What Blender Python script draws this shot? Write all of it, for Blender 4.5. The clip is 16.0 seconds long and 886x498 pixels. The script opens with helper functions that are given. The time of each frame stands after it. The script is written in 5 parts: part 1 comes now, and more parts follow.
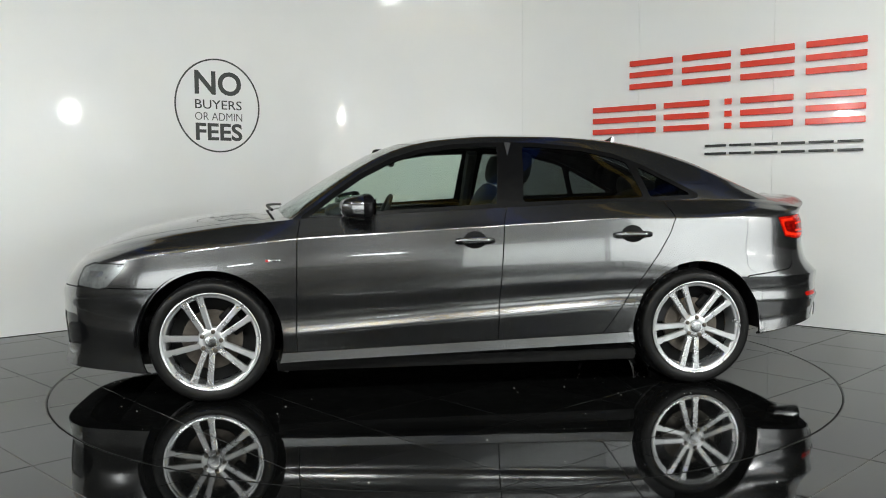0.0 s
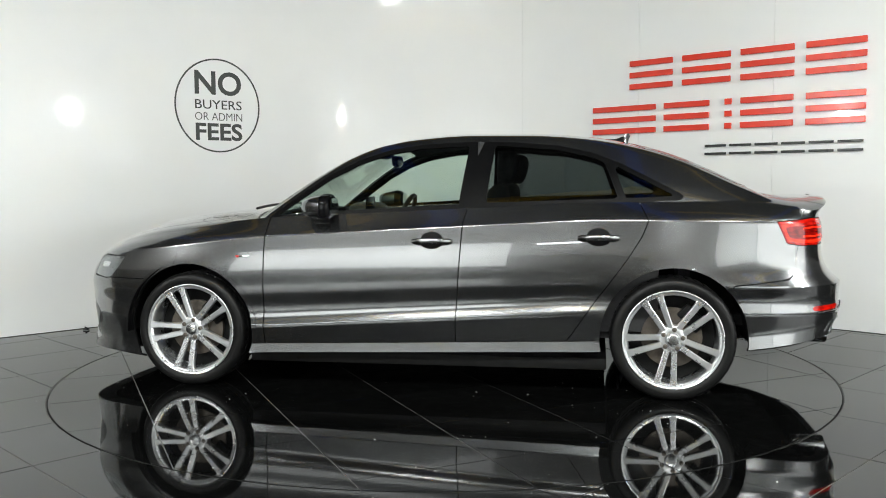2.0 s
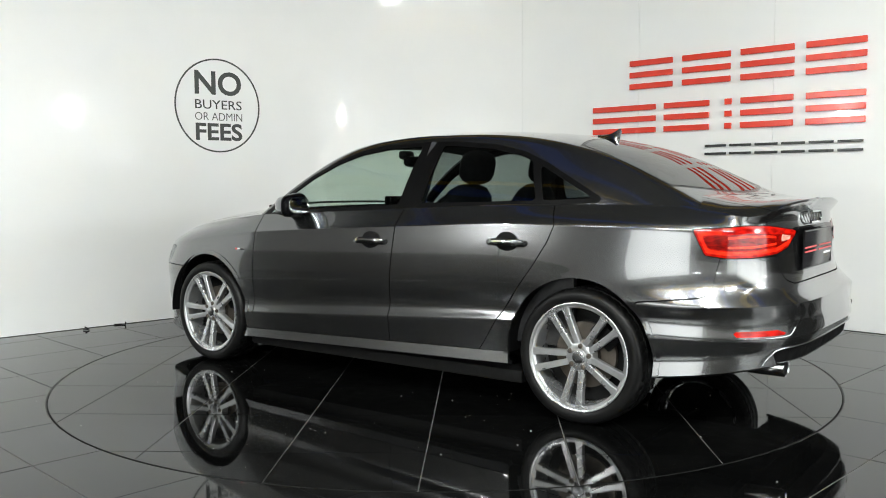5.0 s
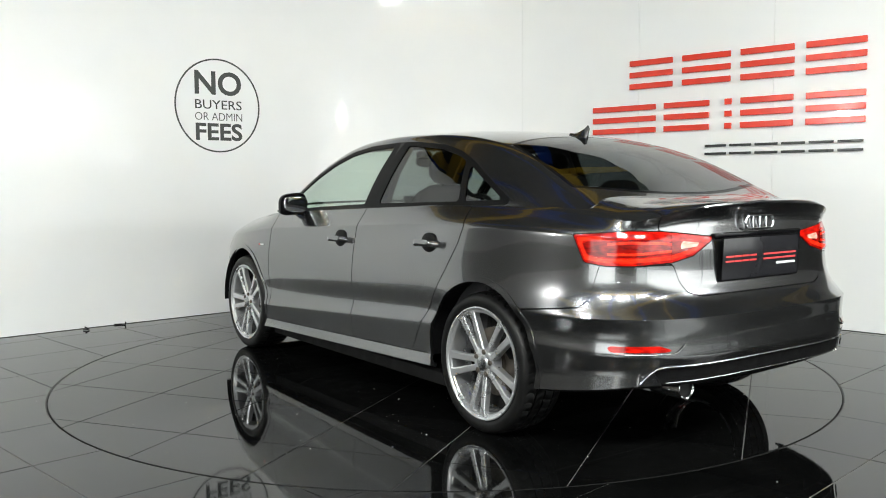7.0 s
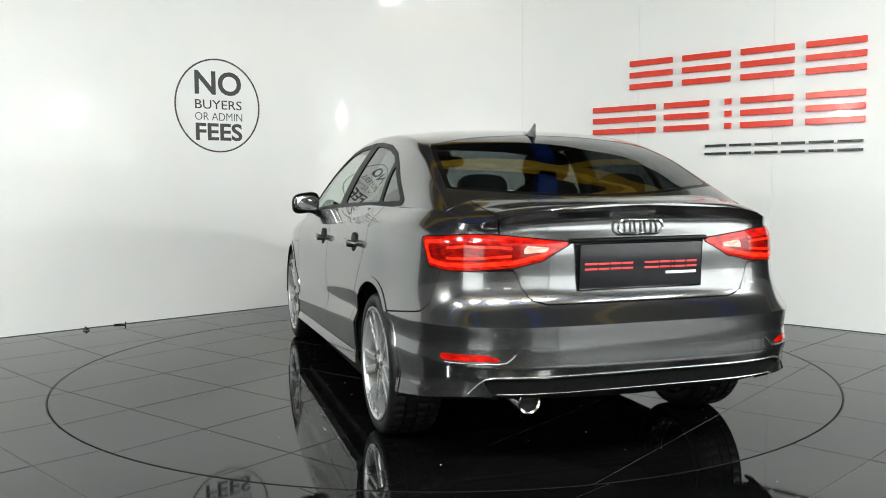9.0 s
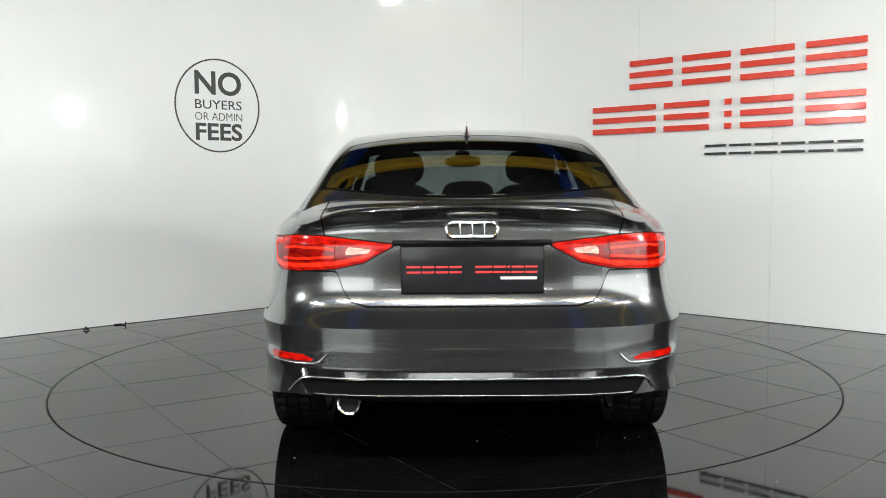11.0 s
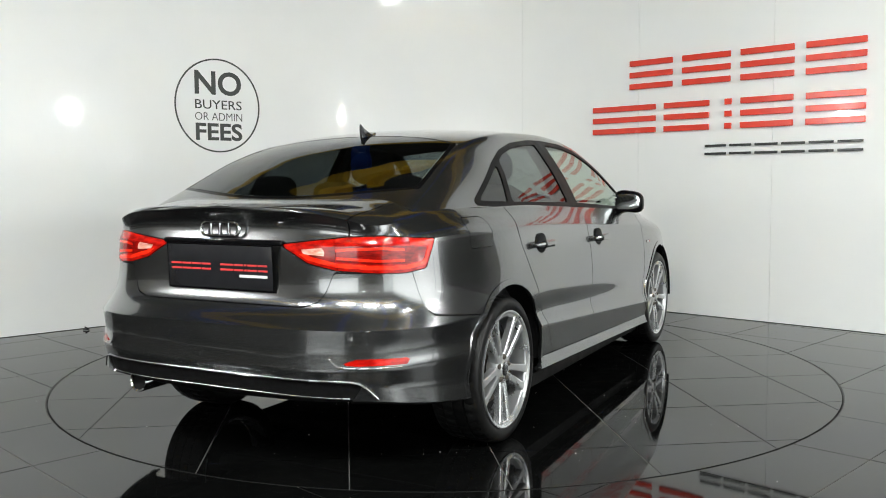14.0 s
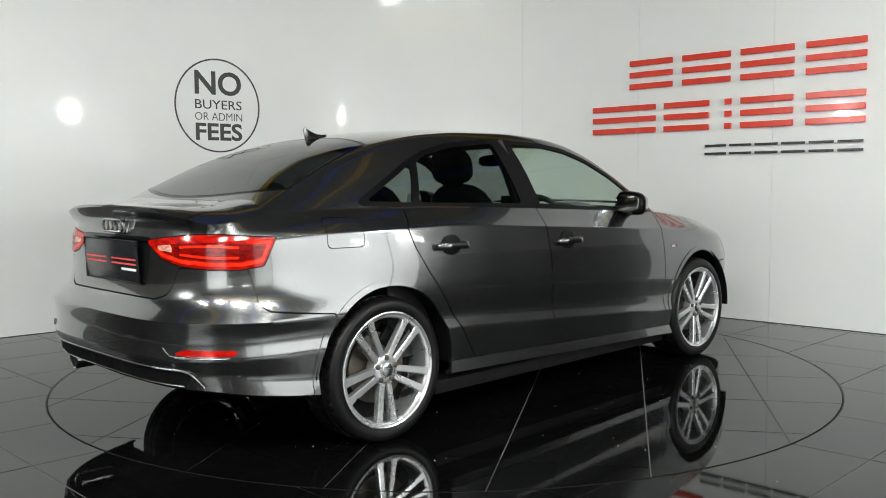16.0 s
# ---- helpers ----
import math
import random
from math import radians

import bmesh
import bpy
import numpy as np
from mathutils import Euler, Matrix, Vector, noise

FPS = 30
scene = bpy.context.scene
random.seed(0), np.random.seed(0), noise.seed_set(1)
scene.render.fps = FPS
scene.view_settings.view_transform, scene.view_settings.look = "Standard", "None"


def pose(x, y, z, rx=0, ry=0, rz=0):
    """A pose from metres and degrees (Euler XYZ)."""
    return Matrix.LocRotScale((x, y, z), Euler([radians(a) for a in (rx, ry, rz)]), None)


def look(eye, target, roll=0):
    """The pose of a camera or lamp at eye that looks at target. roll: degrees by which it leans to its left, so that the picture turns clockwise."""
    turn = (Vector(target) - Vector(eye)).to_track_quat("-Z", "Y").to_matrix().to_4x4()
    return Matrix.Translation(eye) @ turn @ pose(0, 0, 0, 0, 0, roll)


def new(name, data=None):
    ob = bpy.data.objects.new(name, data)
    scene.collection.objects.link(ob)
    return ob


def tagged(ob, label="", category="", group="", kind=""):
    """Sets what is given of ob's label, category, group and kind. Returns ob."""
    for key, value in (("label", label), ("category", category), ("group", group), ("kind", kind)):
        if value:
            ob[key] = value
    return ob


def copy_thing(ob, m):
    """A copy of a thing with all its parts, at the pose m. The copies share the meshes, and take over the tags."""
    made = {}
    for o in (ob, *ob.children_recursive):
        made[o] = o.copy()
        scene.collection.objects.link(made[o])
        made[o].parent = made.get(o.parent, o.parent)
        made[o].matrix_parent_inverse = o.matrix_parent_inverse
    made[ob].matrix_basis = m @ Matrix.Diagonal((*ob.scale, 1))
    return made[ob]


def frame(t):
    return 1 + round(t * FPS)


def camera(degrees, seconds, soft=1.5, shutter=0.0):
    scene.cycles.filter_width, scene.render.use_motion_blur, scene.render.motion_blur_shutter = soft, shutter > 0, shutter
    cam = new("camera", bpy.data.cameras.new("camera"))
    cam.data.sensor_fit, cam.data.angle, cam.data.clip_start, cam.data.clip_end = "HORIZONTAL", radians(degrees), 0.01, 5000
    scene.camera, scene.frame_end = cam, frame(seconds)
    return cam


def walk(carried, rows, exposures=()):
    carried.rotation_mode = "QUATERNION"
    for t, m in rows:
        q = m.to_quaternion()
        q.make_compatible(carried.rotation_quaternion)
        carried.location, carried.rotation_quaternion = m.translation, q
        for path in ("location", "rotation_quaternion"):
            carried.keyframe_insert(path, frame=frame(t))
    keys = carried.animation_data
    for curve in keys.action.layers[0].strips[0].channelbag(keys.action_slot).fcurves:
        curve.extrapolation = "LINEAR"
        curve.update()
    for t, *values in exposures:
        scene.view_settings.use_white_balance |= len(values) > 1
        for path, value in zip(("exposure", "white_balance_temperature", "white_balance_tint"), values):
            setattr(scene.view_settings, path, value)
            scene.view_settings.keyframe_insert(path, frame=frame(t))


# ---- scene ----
# ---------------------------------------------------------------- camera
cam = camera(53.33, 16.0, soft=1.0)
EYE = Vector((0.0, -5.4256, 1.1348))
AIM = EYE + Vector((-0.0008, 0.99713, -0.07573))
CAM = look(EYE, AIM, -0.424)
walk(cam, [(0.0, CAM), (16.0, CAM)],
     exposures=[(0.0, -0.09), (0.7, 0.02), (1.5, 0.14), (3.5, 0.15), (7.0, 0.36), (9.0, 0.28), (11.5, 0.21), (14.5, 0.12), (15.2, 0.03), (16.0, -0.08)])


def table_turn(t):
    """Heading of the turntable in degrees at t seconds."""
    return 187.79 - 8.7379 * t - 0.02725 * t * t + 0.000844 * t ** 3


# ---------------------------------------------------------------- world and lights
world = bpy.data.worlds.new("world")
scene.world = world
world.use_nodes = True
world.node_tree.nodes["Background"].inputs["Color"].default_value = (0.85, 0.93, 1.0, 1)
world.node_tree.nodes["Background"].inputs["Strength"].default_value = 0.02


def area(name, eye, target, sx, sy, watts, colour=(1, 1, 1)):
    d = bpy.data.lights.new(name, "AREA")
    d.shape, d.size, d.size_y, d.energy, d.color = "RECTANGLE", sx, sy, watts, colour
    ob = new(name, d)
    ob.matrix_world = look(eye, target)
    return ob


CEIL = 5.2
LAMPS = [(-5.0, -4.8), (4.9, -4.6), (-3.0, -7.0), (0.0, -7.0), (3.0, -7.0)]
for lx, ly in LAMPS:
    area("ceiling_light_glow", (lx, ly, CEIL - 0.14), (lx, ly + 0.01, 0), 1.5, 0.5, 205 if ly > -5 else (375 if lx == 0 else 260), (0.95, 1.0, 0.975))
TUBES = [(-4.6, 2.75), (-1.55, 2.75), (1.55, 2.75), (4.6, 2.75)]
for lx, lz in TUBES:
    area("wall_light_glow", (lx, -10.70, lz), (lx, 0, lz - 1.0), 0.9, 0.06, 13, (0.96, 1.0, 0.975))
STANDS = [(4.08, -2.44, 2.33), (-4.6, -3.0, 2.27)]
for lx, ly, lz in STANDS:
    way = (Vector((0, 0.4, 0.9)) - Vector((lx, ly, lz))).normalized()
    area("studio_lamp_glow", Vector((lx, ly, lz)) + way * 0.16, (0, 0.4, 0.9), 0.14, 0.14, 52, (0.98, 1.0, 0.97))

# ---------------------------------------------------------------- materials


class Mat:
    """A small builder for node materials."""

    def __init__(self, name, **vals):
        self.m = bpy.data.materials.new(name)
        self.m.use_nodes = True
        self.nt = self.m.node_tree
        self.b = self.nt.nodes["Principled BSDF"]
        for k, v in vals.items():
            self.b.inputs[k.replace("_", " ")].default_value = v

    def node(self, kind, **vals):
        n = self.nt.nodes.new(kind)
        for k, v in vals.items():
            n.inputs[k.replace("_", " ")].default_value = v
        return n

    def link(self, a, b):
        self.nt.links.new(a, b)

    def noise(self, scale, detail=4, rough=0.6, stretch=None):
        co = self.node("ShaderNodeTexCoord")
        n = self.node("ShaderNodeTexNoise", Scale=scale, Detail=detail, Roughness=rough)
        if stretch:
            mp = self.node("ShaderNodeMapping", Scale=stretch)
            self.link(co.outputs["Object"], mp.inputs["Vector"])
            self.link(mp.outputs["Vector"], n.inputs["Vector"])
        else:
            self.link(co.outputs["Object"], n.inputs["Vector"])
        return n.outputs["Fac"]

    def ramp(self, fac, p0, c0, p1, c1):
        r = self.node("ShaderNodeValToRGB")
        e = r.color_ramp.elements
        e[0].position, e[0].color = p0, c0
        e[1].position, e[1].color = p1, c1
        self.link(fac, r.inputs["Fac"])
        return r.outputs["Color"]

    def span(self, fac, a0, a1, b0, b1):
        r = self.node("ShaderNodeMapRange")
        r.inputs["From Min"].default_value, r.inputs["From Max"].default_value = a0, a1
        r.inputs["To Min"].default_value, r.inputs["To Max"].default_value = b0, b1
        self.link(fac, r.inputs["Value"])
        return r.outputs["Result"]

    def bump(self, fac, strength, dist=0.002):
        n = self.node("ShaderNodeBump", Strength=strength, Distance=dist)
        self.link(fac, n.inputs["Height"])
        self.link(n.outputs["Normal"], self.b.inputs["Normal"])
        return n


def grey(v, a=1.0):
    return (v, v, v, a)


def make_paint():
    k = Mat("grey_metallic_paint", Metallic=0.95, Roughness=0.21, Coat_Weight=1.0, Coat_Roughness=0.025, Coat_IOR=1.55)
    flake = k.noise(900, 2, 0.7)
    k.link(k.ramp(flake, 0.3, (0.095, 0.0975, 0.100, 1), 0.75, (0.168, 0.171, 0.174, 1)), k.b.inputs["Base Color"])
    k.link(k.span(k.noise(3, 3), 0.3, 0.7, 0.19, 0.24), k.b.inputs["Roughness"])
    return k.m


def make_wall():
    k = Mat("white_gloss_panel", Roughness=0.08, IOR=1.28)
    k.link(k.ramp(k.noise(0.8, 5), 0.3, (0.825, 0.84, 0.835, 1), 0.75, (0.87, 0.88, 0.875, 1)), k.b.inputs["Base Color"])
    k.link(k.span(k.noise(4, 4), 0.3, 0.7, 0.045, 0.085), k.b.inputs["Roughness"])
    k.bump(k.noise(1.6, 3), 0.05, 0.01)
    return k.m


def make_tile():
    k = Mat("black_polished_tile", IOR=1.38)
    inf = k.node("ShaderNodeObjectInfo")
    cloud = k.noise(2.2, 6, 0.65)
    mix = k.node("ShaderNodeMath")
    mix.operation = "ADD"
    k.link(cloud, mix.inputs[0])
    k.link(k.span(inf.outputs["Random"], 0, 1, -0.08, 0.08), mix.inputs[1])
    k.link(k.ramp(mix.outputs[0], 0.3, (0.0016, 0.0017, 0.0017, 1), 0.75, (0.0042, 0.0043, 0.0042, 1)), k.b.inputs["Base Color"])
    k.link(k.span(k.noise(1.4, 6, 0.7), 0.35, 0.7, 0.02, 0.055), k.b.inputs["Roughness"])
    k.bump(k.noise(60, 3), 0.015, 0.001)
    return k.m


def plain(name, colour, rough=0.5, metal=0.0, var=0.15, scale=40, bump=0.05, **more):
    k = Mat(name, Roughness=rough, Metallic=metal, **more)
    a = tuple(c * (1 - var) for c in colour[:3]) + (1,)
    b = tuple(min(1, c * (1 + var)) for c in colour[:3]) + (1,)
    k.link(k.ramp(k.noise(scale, 4), 0.3, a, 0.72, b), k.b.inputs["Base Color"])
    k.link(k.span(k.noise(scale * 0.3, 4), 0.3, 0.7, rough * 0.85, min(1, rough * 1.15)), k.b.inputs["Roughness"])
    if bump:
        k.bump(k.noise(scale * 3, 3), bump, 0.001)
    return k.m


def make_glass(name, tint, gloss=0.02, ior=1.5, least=0.06):
    m = bpy.data.materials.new(name)
    m.use_nodes = True
    nt = m.node_tree
    nt.nodes.remove(nt.nodes["Principled BSDF"])
    out = nt.nodes["Material Output"]
    tr = nt.nodes.new("ShaderNodeBsdfTransparent")
    tr.inputs["Color"].default_value = (*tint, 1)
    gl = nt.nodes.new("ShaderNodeBsdfGlossy")
    gl.inputs["Roughness"].default_value = gloss
    lw = nt.nodes.new("ShaderNodeLayerWeight")
    lw.inputs["Blend"].default_value = 0.5
    pw = nt.nodes.new("ShaderNodeMath")
    pw.operation = "POWER"
    pw.inputs[1].default_value = 4.0
    nt.links.new(lw.outputs["Facing"], pw.inputs[0])
    fr = nt.nodes.new("ShaderNodeMath")
    fr.operation = "MULTIPLY_ADD"
    fr.inputs[1].default_value, fr.inputs[2].default_value = 1 - least, least
    nt.links.new(pw.outputs["Value"], fr.inputs[0])
    mx = nt.nodes.new("ShaderNodeMixShader")
    nt.links.new(fr.outputs["Value"], mx.inputs["Fac"])
    nt.links.new(tr.outputs["BSDF"], mx.inputs[1])
    nt.links.new(gl.outputs["BSDF"], mx.inputs[2])
    nt.links.new(mx.outputs["Shader"], out.inputs["Surface"])
    return m


def make_lens(name, deep, bright):
    """Ribbed coloured lamp plastic."""
    k = Mat(name, Roughness=0.12, IOR=1.42)
    w = k.noise(26, 2, 0.5, (1, 1, 3))
    k.link(k.ramp(w, 0.35, deep, 0.65, bright), k.b.inputs["Base Color"])
    return k.m


def make_glow(name, colour, power):
    k = Mat(name)
    k.b.inputs["Emission Color"].default_value = (*colour, 1)
    k.b.inputs["Emission Strength"].default_value = power
    k.b.inputs["Base Color"].default_value = (*colour, 1)
    return k.m


PAINT = make_paint()
WALL = make_wall()
TILE = make_tile()
GROUT = plain("grey_grout", (0.13, 0.13, 0.125), 0.8)
GAP = plain("black_gap", (0.006, 0.006, 0.006), 0.7, Specular_IOR_Level=0.15)
GLOSS_BLACK = plain("gloss_black_trim", (0.004, 0.004, 0.0045), 0.12, 0, 0.1, 20, 0.0, Specular_IOR_Level=0.10)
MATT_BLACK = plain("matt_black_plastic", (0.005, 0.005, 0.0053), 0.5, 0, 0.25, 60, 0.2, Specular_IOR_Level=0.12)
SATIN_BLACK = plain("satin_black_trim", (0.004, 0.004, 0.0042), 0.38, 0, 0.2, 40, 0.0, Specular_IOR_Level=0.08)
DEEP_BLACK = plain("black_diffuser_plastic", (0.005, 0.005, 0.0052), 0.8, 0, 0.25, 60, 0.2, Specular_IOR_Level=0.06)
RUBBER = plain("tyre_rubber", (0.005, 0.005, 0.005), 0.42, 0, 0.3, 30, 0.25, Specular_IOR_Level=0.22)
ALLOY = plain("silver_alloy", (0.58, 0.59, 0.60), 0.28, 0.80, 0.05, 14, 0.02, Coat_Weight=0.6, Coat_Roughness=0.08)
STEEL = plain("brake_steel", (0.11, 0.095, 0.08), 0.45, 0.7, 0.25, 25, 0.1)
LAMP_GREY = plain("dark_lamp_housing", (0.17, 0.175, 0.18), 0.3, 0.5, 0.3, 30, 0.1)
CHROME = plain("polished_chrome", (0.75, 0.76, 0.77), 0.09, 1.0, 0.04, 10, 0.0)
MIRROR = plain("dark_mirror_glass", (0.42, 0.44, 0.45), 0.02, 1.0, 0.02, 10, 0.0)
SATIN = plain("satin_aluminium", (0.44, 0.45, 0.46), 0.25, 1.0, 0.05, 10, 0.0)
CABIN = plain("black_cabin_cloth", (0.022, 0.022, 0.024), 0.85, 0, 0.3, 80, 0.3)
CABIN_TRIM = plain("dark_grey_cabin_plastic", (0.03, 0.03, 0.032), 0.5, 0, 0.2, 50, 0.2)
LINING = plain("dark_headlining", (0.05, 0.05, 0.05), 0.9, 0, 0.1, 60, 0.2)
GLASS_F = make_glass("clear_green_glass", (0.74, 0.83, 0.77))
GLASS_R = make_glass("smoked_glass", (0.24, 0.27, 0.265))
GLASS_BACK = make_glass("dark_smoked_glass", (0.17, 0.19, 0.19), 0.02, 1.5, 0.10)
LENS_GLASS = make_glass("clear_lamp_cover", (0.93, 0.95, 0.95), 0.01)
RED = make_lens("red_lamp_plastic", (0.22, 0.002, 0.001, 1), (0.50, 0.006, 0.002, 1))
RED_GLOW = make_lens("bright_red_light_guide", (0.62, 0.010, 0.003, 1), (0.85, 0.03, 0.008, 1))
RED_DARK = make_lens("deep_red_lamp_chamber", (0.10, 0.001, 0.0008, 1), (0.24, 0.003, 0.0015, 1))
CLEAR_LAMP = make_lens("pale_pink_lamp_plastic", (0.50, 0.17, 0.12, 1), (0.78, 0.42, 0.34, 1))
SIGN_RED = plain("red_sign_acrylic", (0.72, 0.045, 0.022), 0.25, 0, 0.05, 8, 0.0)
SIGN_BLACK = plain("black_sign_acrylic", (0.02, 0.022, 0.022), 0.3, 0, 0.1, 8, 0.0)
VINYL = plain("charcoal_vinyl", (0.045, 0.05, 0.048), 0.4, 0, 0.1, 30, 0.0)
PLATE = plain("black_plate", (0.015, 0.015, 0.017), 0.2, 0, 0.1, 20, 0.0, Specular_IOR_Level=0.25)
PLATE_RED = plain("red_plate_print", (0.65, 0.05, 0.05), 0.3, 0, 0.05, 20, 0.0)
PLATE_WHITE = plain("white_plate_print", (0.75, 0.75, 0.76), 0.3, 0, 0.05, 20, 0.0)
DARK_BAND = plain("dark_reflection_band", (0.045, 0.038, 0.030), 0.7, 0, 0.35, 3, 0.1)
SHED = plain("grey_shed_cladding", (0.32, 0.31, 0.295), 0.7, 0, 0.3, 2, 0.1)
SHED_ROOF = plain("grey_shed_roof", (0.07, 0.07, 0.068), 0.7, 0, 0.3, 2, 0.1)
YELLOW = plain("yellow_painted_steel", (0.60, 0.38, 0.03), 0.45, 0, 0.15, 6, 0.05)
BLUE = plain("blue_painted_steel", (0.02, 0.08, 0.42), 0.45, 0, 0.15, 6, 0.05)
DUST = plain("pale_dust", (0.6, 0.6, 0.58), 0.8, 0, 0.1, 50, 0.0)
TUBE = make_glow("lamp_diffuser", (1.0, 0.98, 0.94), 22.0)
SOFT = make_glow("soft_light_cloth", (0.97, 1.0, 0.985), 3.2)
SOFT_DIM = make_glow("dim_light_cloth", (0.97, 1.0, 0.985), 1.2)

# ---------------------------------------------------------------- mesh helpers


def mesh_of(name, verts, faces, mat, smooth=None):
    me = bpy.data.meshes.new(name)
    me.from_pydata([tuple(v) for v in verts], [], [tuple(f) for f in faces])
    me.materials.append(mat)
    if smooth is not None:
        me.polygons.foreach_set("use_smooth", [True] * len(me.polygons))
        me.set_sharp_from_angle(angle=radians(smooth))
    me.update()
    return me


def part(name, data, mat=None, parent=None, label="", m=None, smooth=35):
    """Links a bmesh or mesh as one object under a thing or a part."""
    if isinstance(data, bmesh.types.BMesh):
        me = bpy.data.meshes.new(name)
        data.to_mesh(me)
        data.free()
        me.materials.append(mat)
        if smooth is not None:
            me.polygons.foreach_set("use_smooth", [True] * len(me.polygons))
            me.set_sharp_from_angle(angle=radians(smooth))
    else:
        me = data
    ob = new(name, me)
    if parent is not None:
        ob.parent = parent
    if m is not None:
        ob.matrix_basis = m
    if label:
        tagged(ob, label)
    return ob


def box(x0, x1, y0, y1, z0, z1, bevel=0.0, seg=2, bm=None):
    own = bmesh.new()
    bmesh.ops.create_cube(own, size=1.0)
    for v in own.verts:
        v.co = ((x0 + x1) / 2 + v.co.x * (x1 - x0), (y0 + y1) / 2 + v.co.y * (y1 - y0), (z0 + z1) / 2 + v.co.z * (z1 - z0))
    if bevel:
        bmesh.ops.bevel(own, geom=list(own.edges), offset=bevel, segments=seg, affect="EDGES", profile=0.5)
    if bm is None:
        return own
    me = bpy.data.meshes.new("tmp")
    own.to_mesh(me)
    own.free()
    bm.from_mesh(me)
    bpy.data.meshes.remove(me)
    return bm


def lathe(profile, n=48, axis="y", closed=True):
    """Turns a profile of (radius, along) round an axis."""
    bm = bmesh.new()
    rings = []
    for k in range(n):
        a = 2 * math.pi * k / n
        c, s = math.cos(a), math.sin(a)
        ring = []
        for r, h in profile:
            p = {"y": (r * c, h, r * s), "z": (r * c, r * s, h), "x": (h, r * c, r * s)}[axis]
            ring.append(bm.verts.new(p))
        rings.append(ring)
    for k in range(n):
        a, b = rings[k], rings[(k + 1) % n]
        for i in range(len(profile) - 1):
            bm.faces.new((a[i], a[i + 1], b[i + 1], b[i]))
        if closed:
            bm.faces.new((a[-1], a[0], b[0], b[-1]))
    bmesh.ops.remove_doubles(bm, verts=bm.verts, dist=1e-5)
    bmesh.ops.recalc_face_normals(bm, faces=bm.faces)
    return bm


def tube(points, radius, n=8, closed=False, bm=None, flat=1.0):
    """A round bar along points."""
    bm = bm or bmesh.new()
    pts = [Vector(p) for p in points]
    rings = []
    up0 = Vector((0, 0, 1))
    for i, p in enumerate(pts):
        a = pts[i - 1] if (i or closed) else p
        b = pts[(i + 1) % len(pts)] if (i < len(pts) - 1 or closed) else p
        t = (b - a).normalized()
        up = up0 if abs(t.z) < 0.95 else Vector((1, 0, 0))
        s = t.cross(up).normalized()
        u = s.cross(t)
        rings.append([bm.verts.new(p + (s * math.cos(q) + u * math.sin(q) * flat) * radius)
                      for q in [2 * math.pi * k / n for k in range(n)]])
    for i in range(len(rings) - (0 if closed else 1)):
        a, b = rings[i], rings[(i + 1) % len(rings)]
        for k in range(n):
            bm.faces.new((a[k], a[(k + 1) % n], b[(k + 1) % n], b[k]))
    if not closed:
        bm.faces.new(rings[0][::-1])
        bm.faces.new(rings[-1])
    bmesh.ops.recalc_face_normals(bm, faces=bm.faces)
    return bm


def prism(outline, depth, axis="y"):
    """An outline of (a, b) pushed out by depth."""
    bm = bmesh.new()

    def at(a, b, d):
        return {"y": (a, d, b), "x": (d, a, b), "z": (a, b, d)}[axis]
    v0 = [bm.verts.new(at(a, b, 0)) for a, b in outline]
    v1 = [bm.verts.new(at(a, b, depth)) for a, b in outline]
    bm.faces.new(v0[::-1])
    bm.faces.new(v1)
    for i in range(len(outline)):
        j = (i + 1) % len(outline)
        bm.faces.new((v0[i], v0[j], v1[j], v1[i]))
    bmesh.ops.recalc_face_normals(bm, faces=bm.faces)
    return bm


# ---------------------------------------------------------------- studio walls
CORNER = Vector((-0.0517, 3.9808))
DL = Vector((0.7459, 0.66606)).normalized()      # along the left wall, towards the corner
DR = Vector((0.73358, -0.6796)).normalized()     # along the right wall, away from the corner
WALL_H = 3.6
BEND = 1.95                                       # distance from the corner at which the curve begins


def wall_plan(s, off=0.0):
    """Plan point at s metres along the wall from the middle of the bend, off metres behind its face."""
    half = math.acos(max(-1, min(1, DL.dot(DR)))) / 2
    rad = BEND / math.tan(half)
    arc = rad * half
    nl, nr = Vector((-DL.y, DL.x)), Vector((-DR.y, DR.x))
    if s < -arc:
        return CORNER + DL * (s + arc - BEND) + nl * off
    if s > arc:
        return CORNER + DR * (s - arc + BEND) + nr * off
    ctr = CORNER - DL * BEND - nl * rad
    a = math.atan2(nl.y, nl.x) - (s + arc) / rad
    return ctr + Vector((math.cos(a), math.sin(a))) * (rad + off)


HALF = math.acos(DL.dot(DR)) / 2
ARC = BEND / math.tan(HALF) * HALF


def along_right(d):
    return d - BEND + ARC


def along_left(d):
    return -(d - BEND + ARC)


def wall_panel(name, s0, s1, label):
    n = max(2, int((s1 - s0) / 0.06))
    g = 0.0011
    ss = [s0 + g + (s1 - s0 - 2 * g) * i / n for i in range(n + 1)]
    bm = bmesh.new()
    rows = []
    for s in ss:
        a, b = wall_plan(s), wall_plan(s, 0.05)
        rows.append([bm.verts.new((a.x, a.y, 0.004)), bm.verts.new((a.x, a.y, WALL_H)),
                     bm.verts.new((b.x, b.y, WALL_H)), bm.verts.new((b.x, b.y, 0.004))])
    for r0, r1 in zip(rows, rows[1:]):
        for k in range(4):
            bm.faces.new((r0[k], r1[k], r1[(k + 1) % 4], r0[(k + 1) % 4]))
    bm.faces.new(rows[0][::-1])
    bm.faces.new(rows[-1])
    bmesh.ops.recalc_face_normals(bm, faces=bm.faces)
    return part(name, bm, WALL, None, "", None, 20)


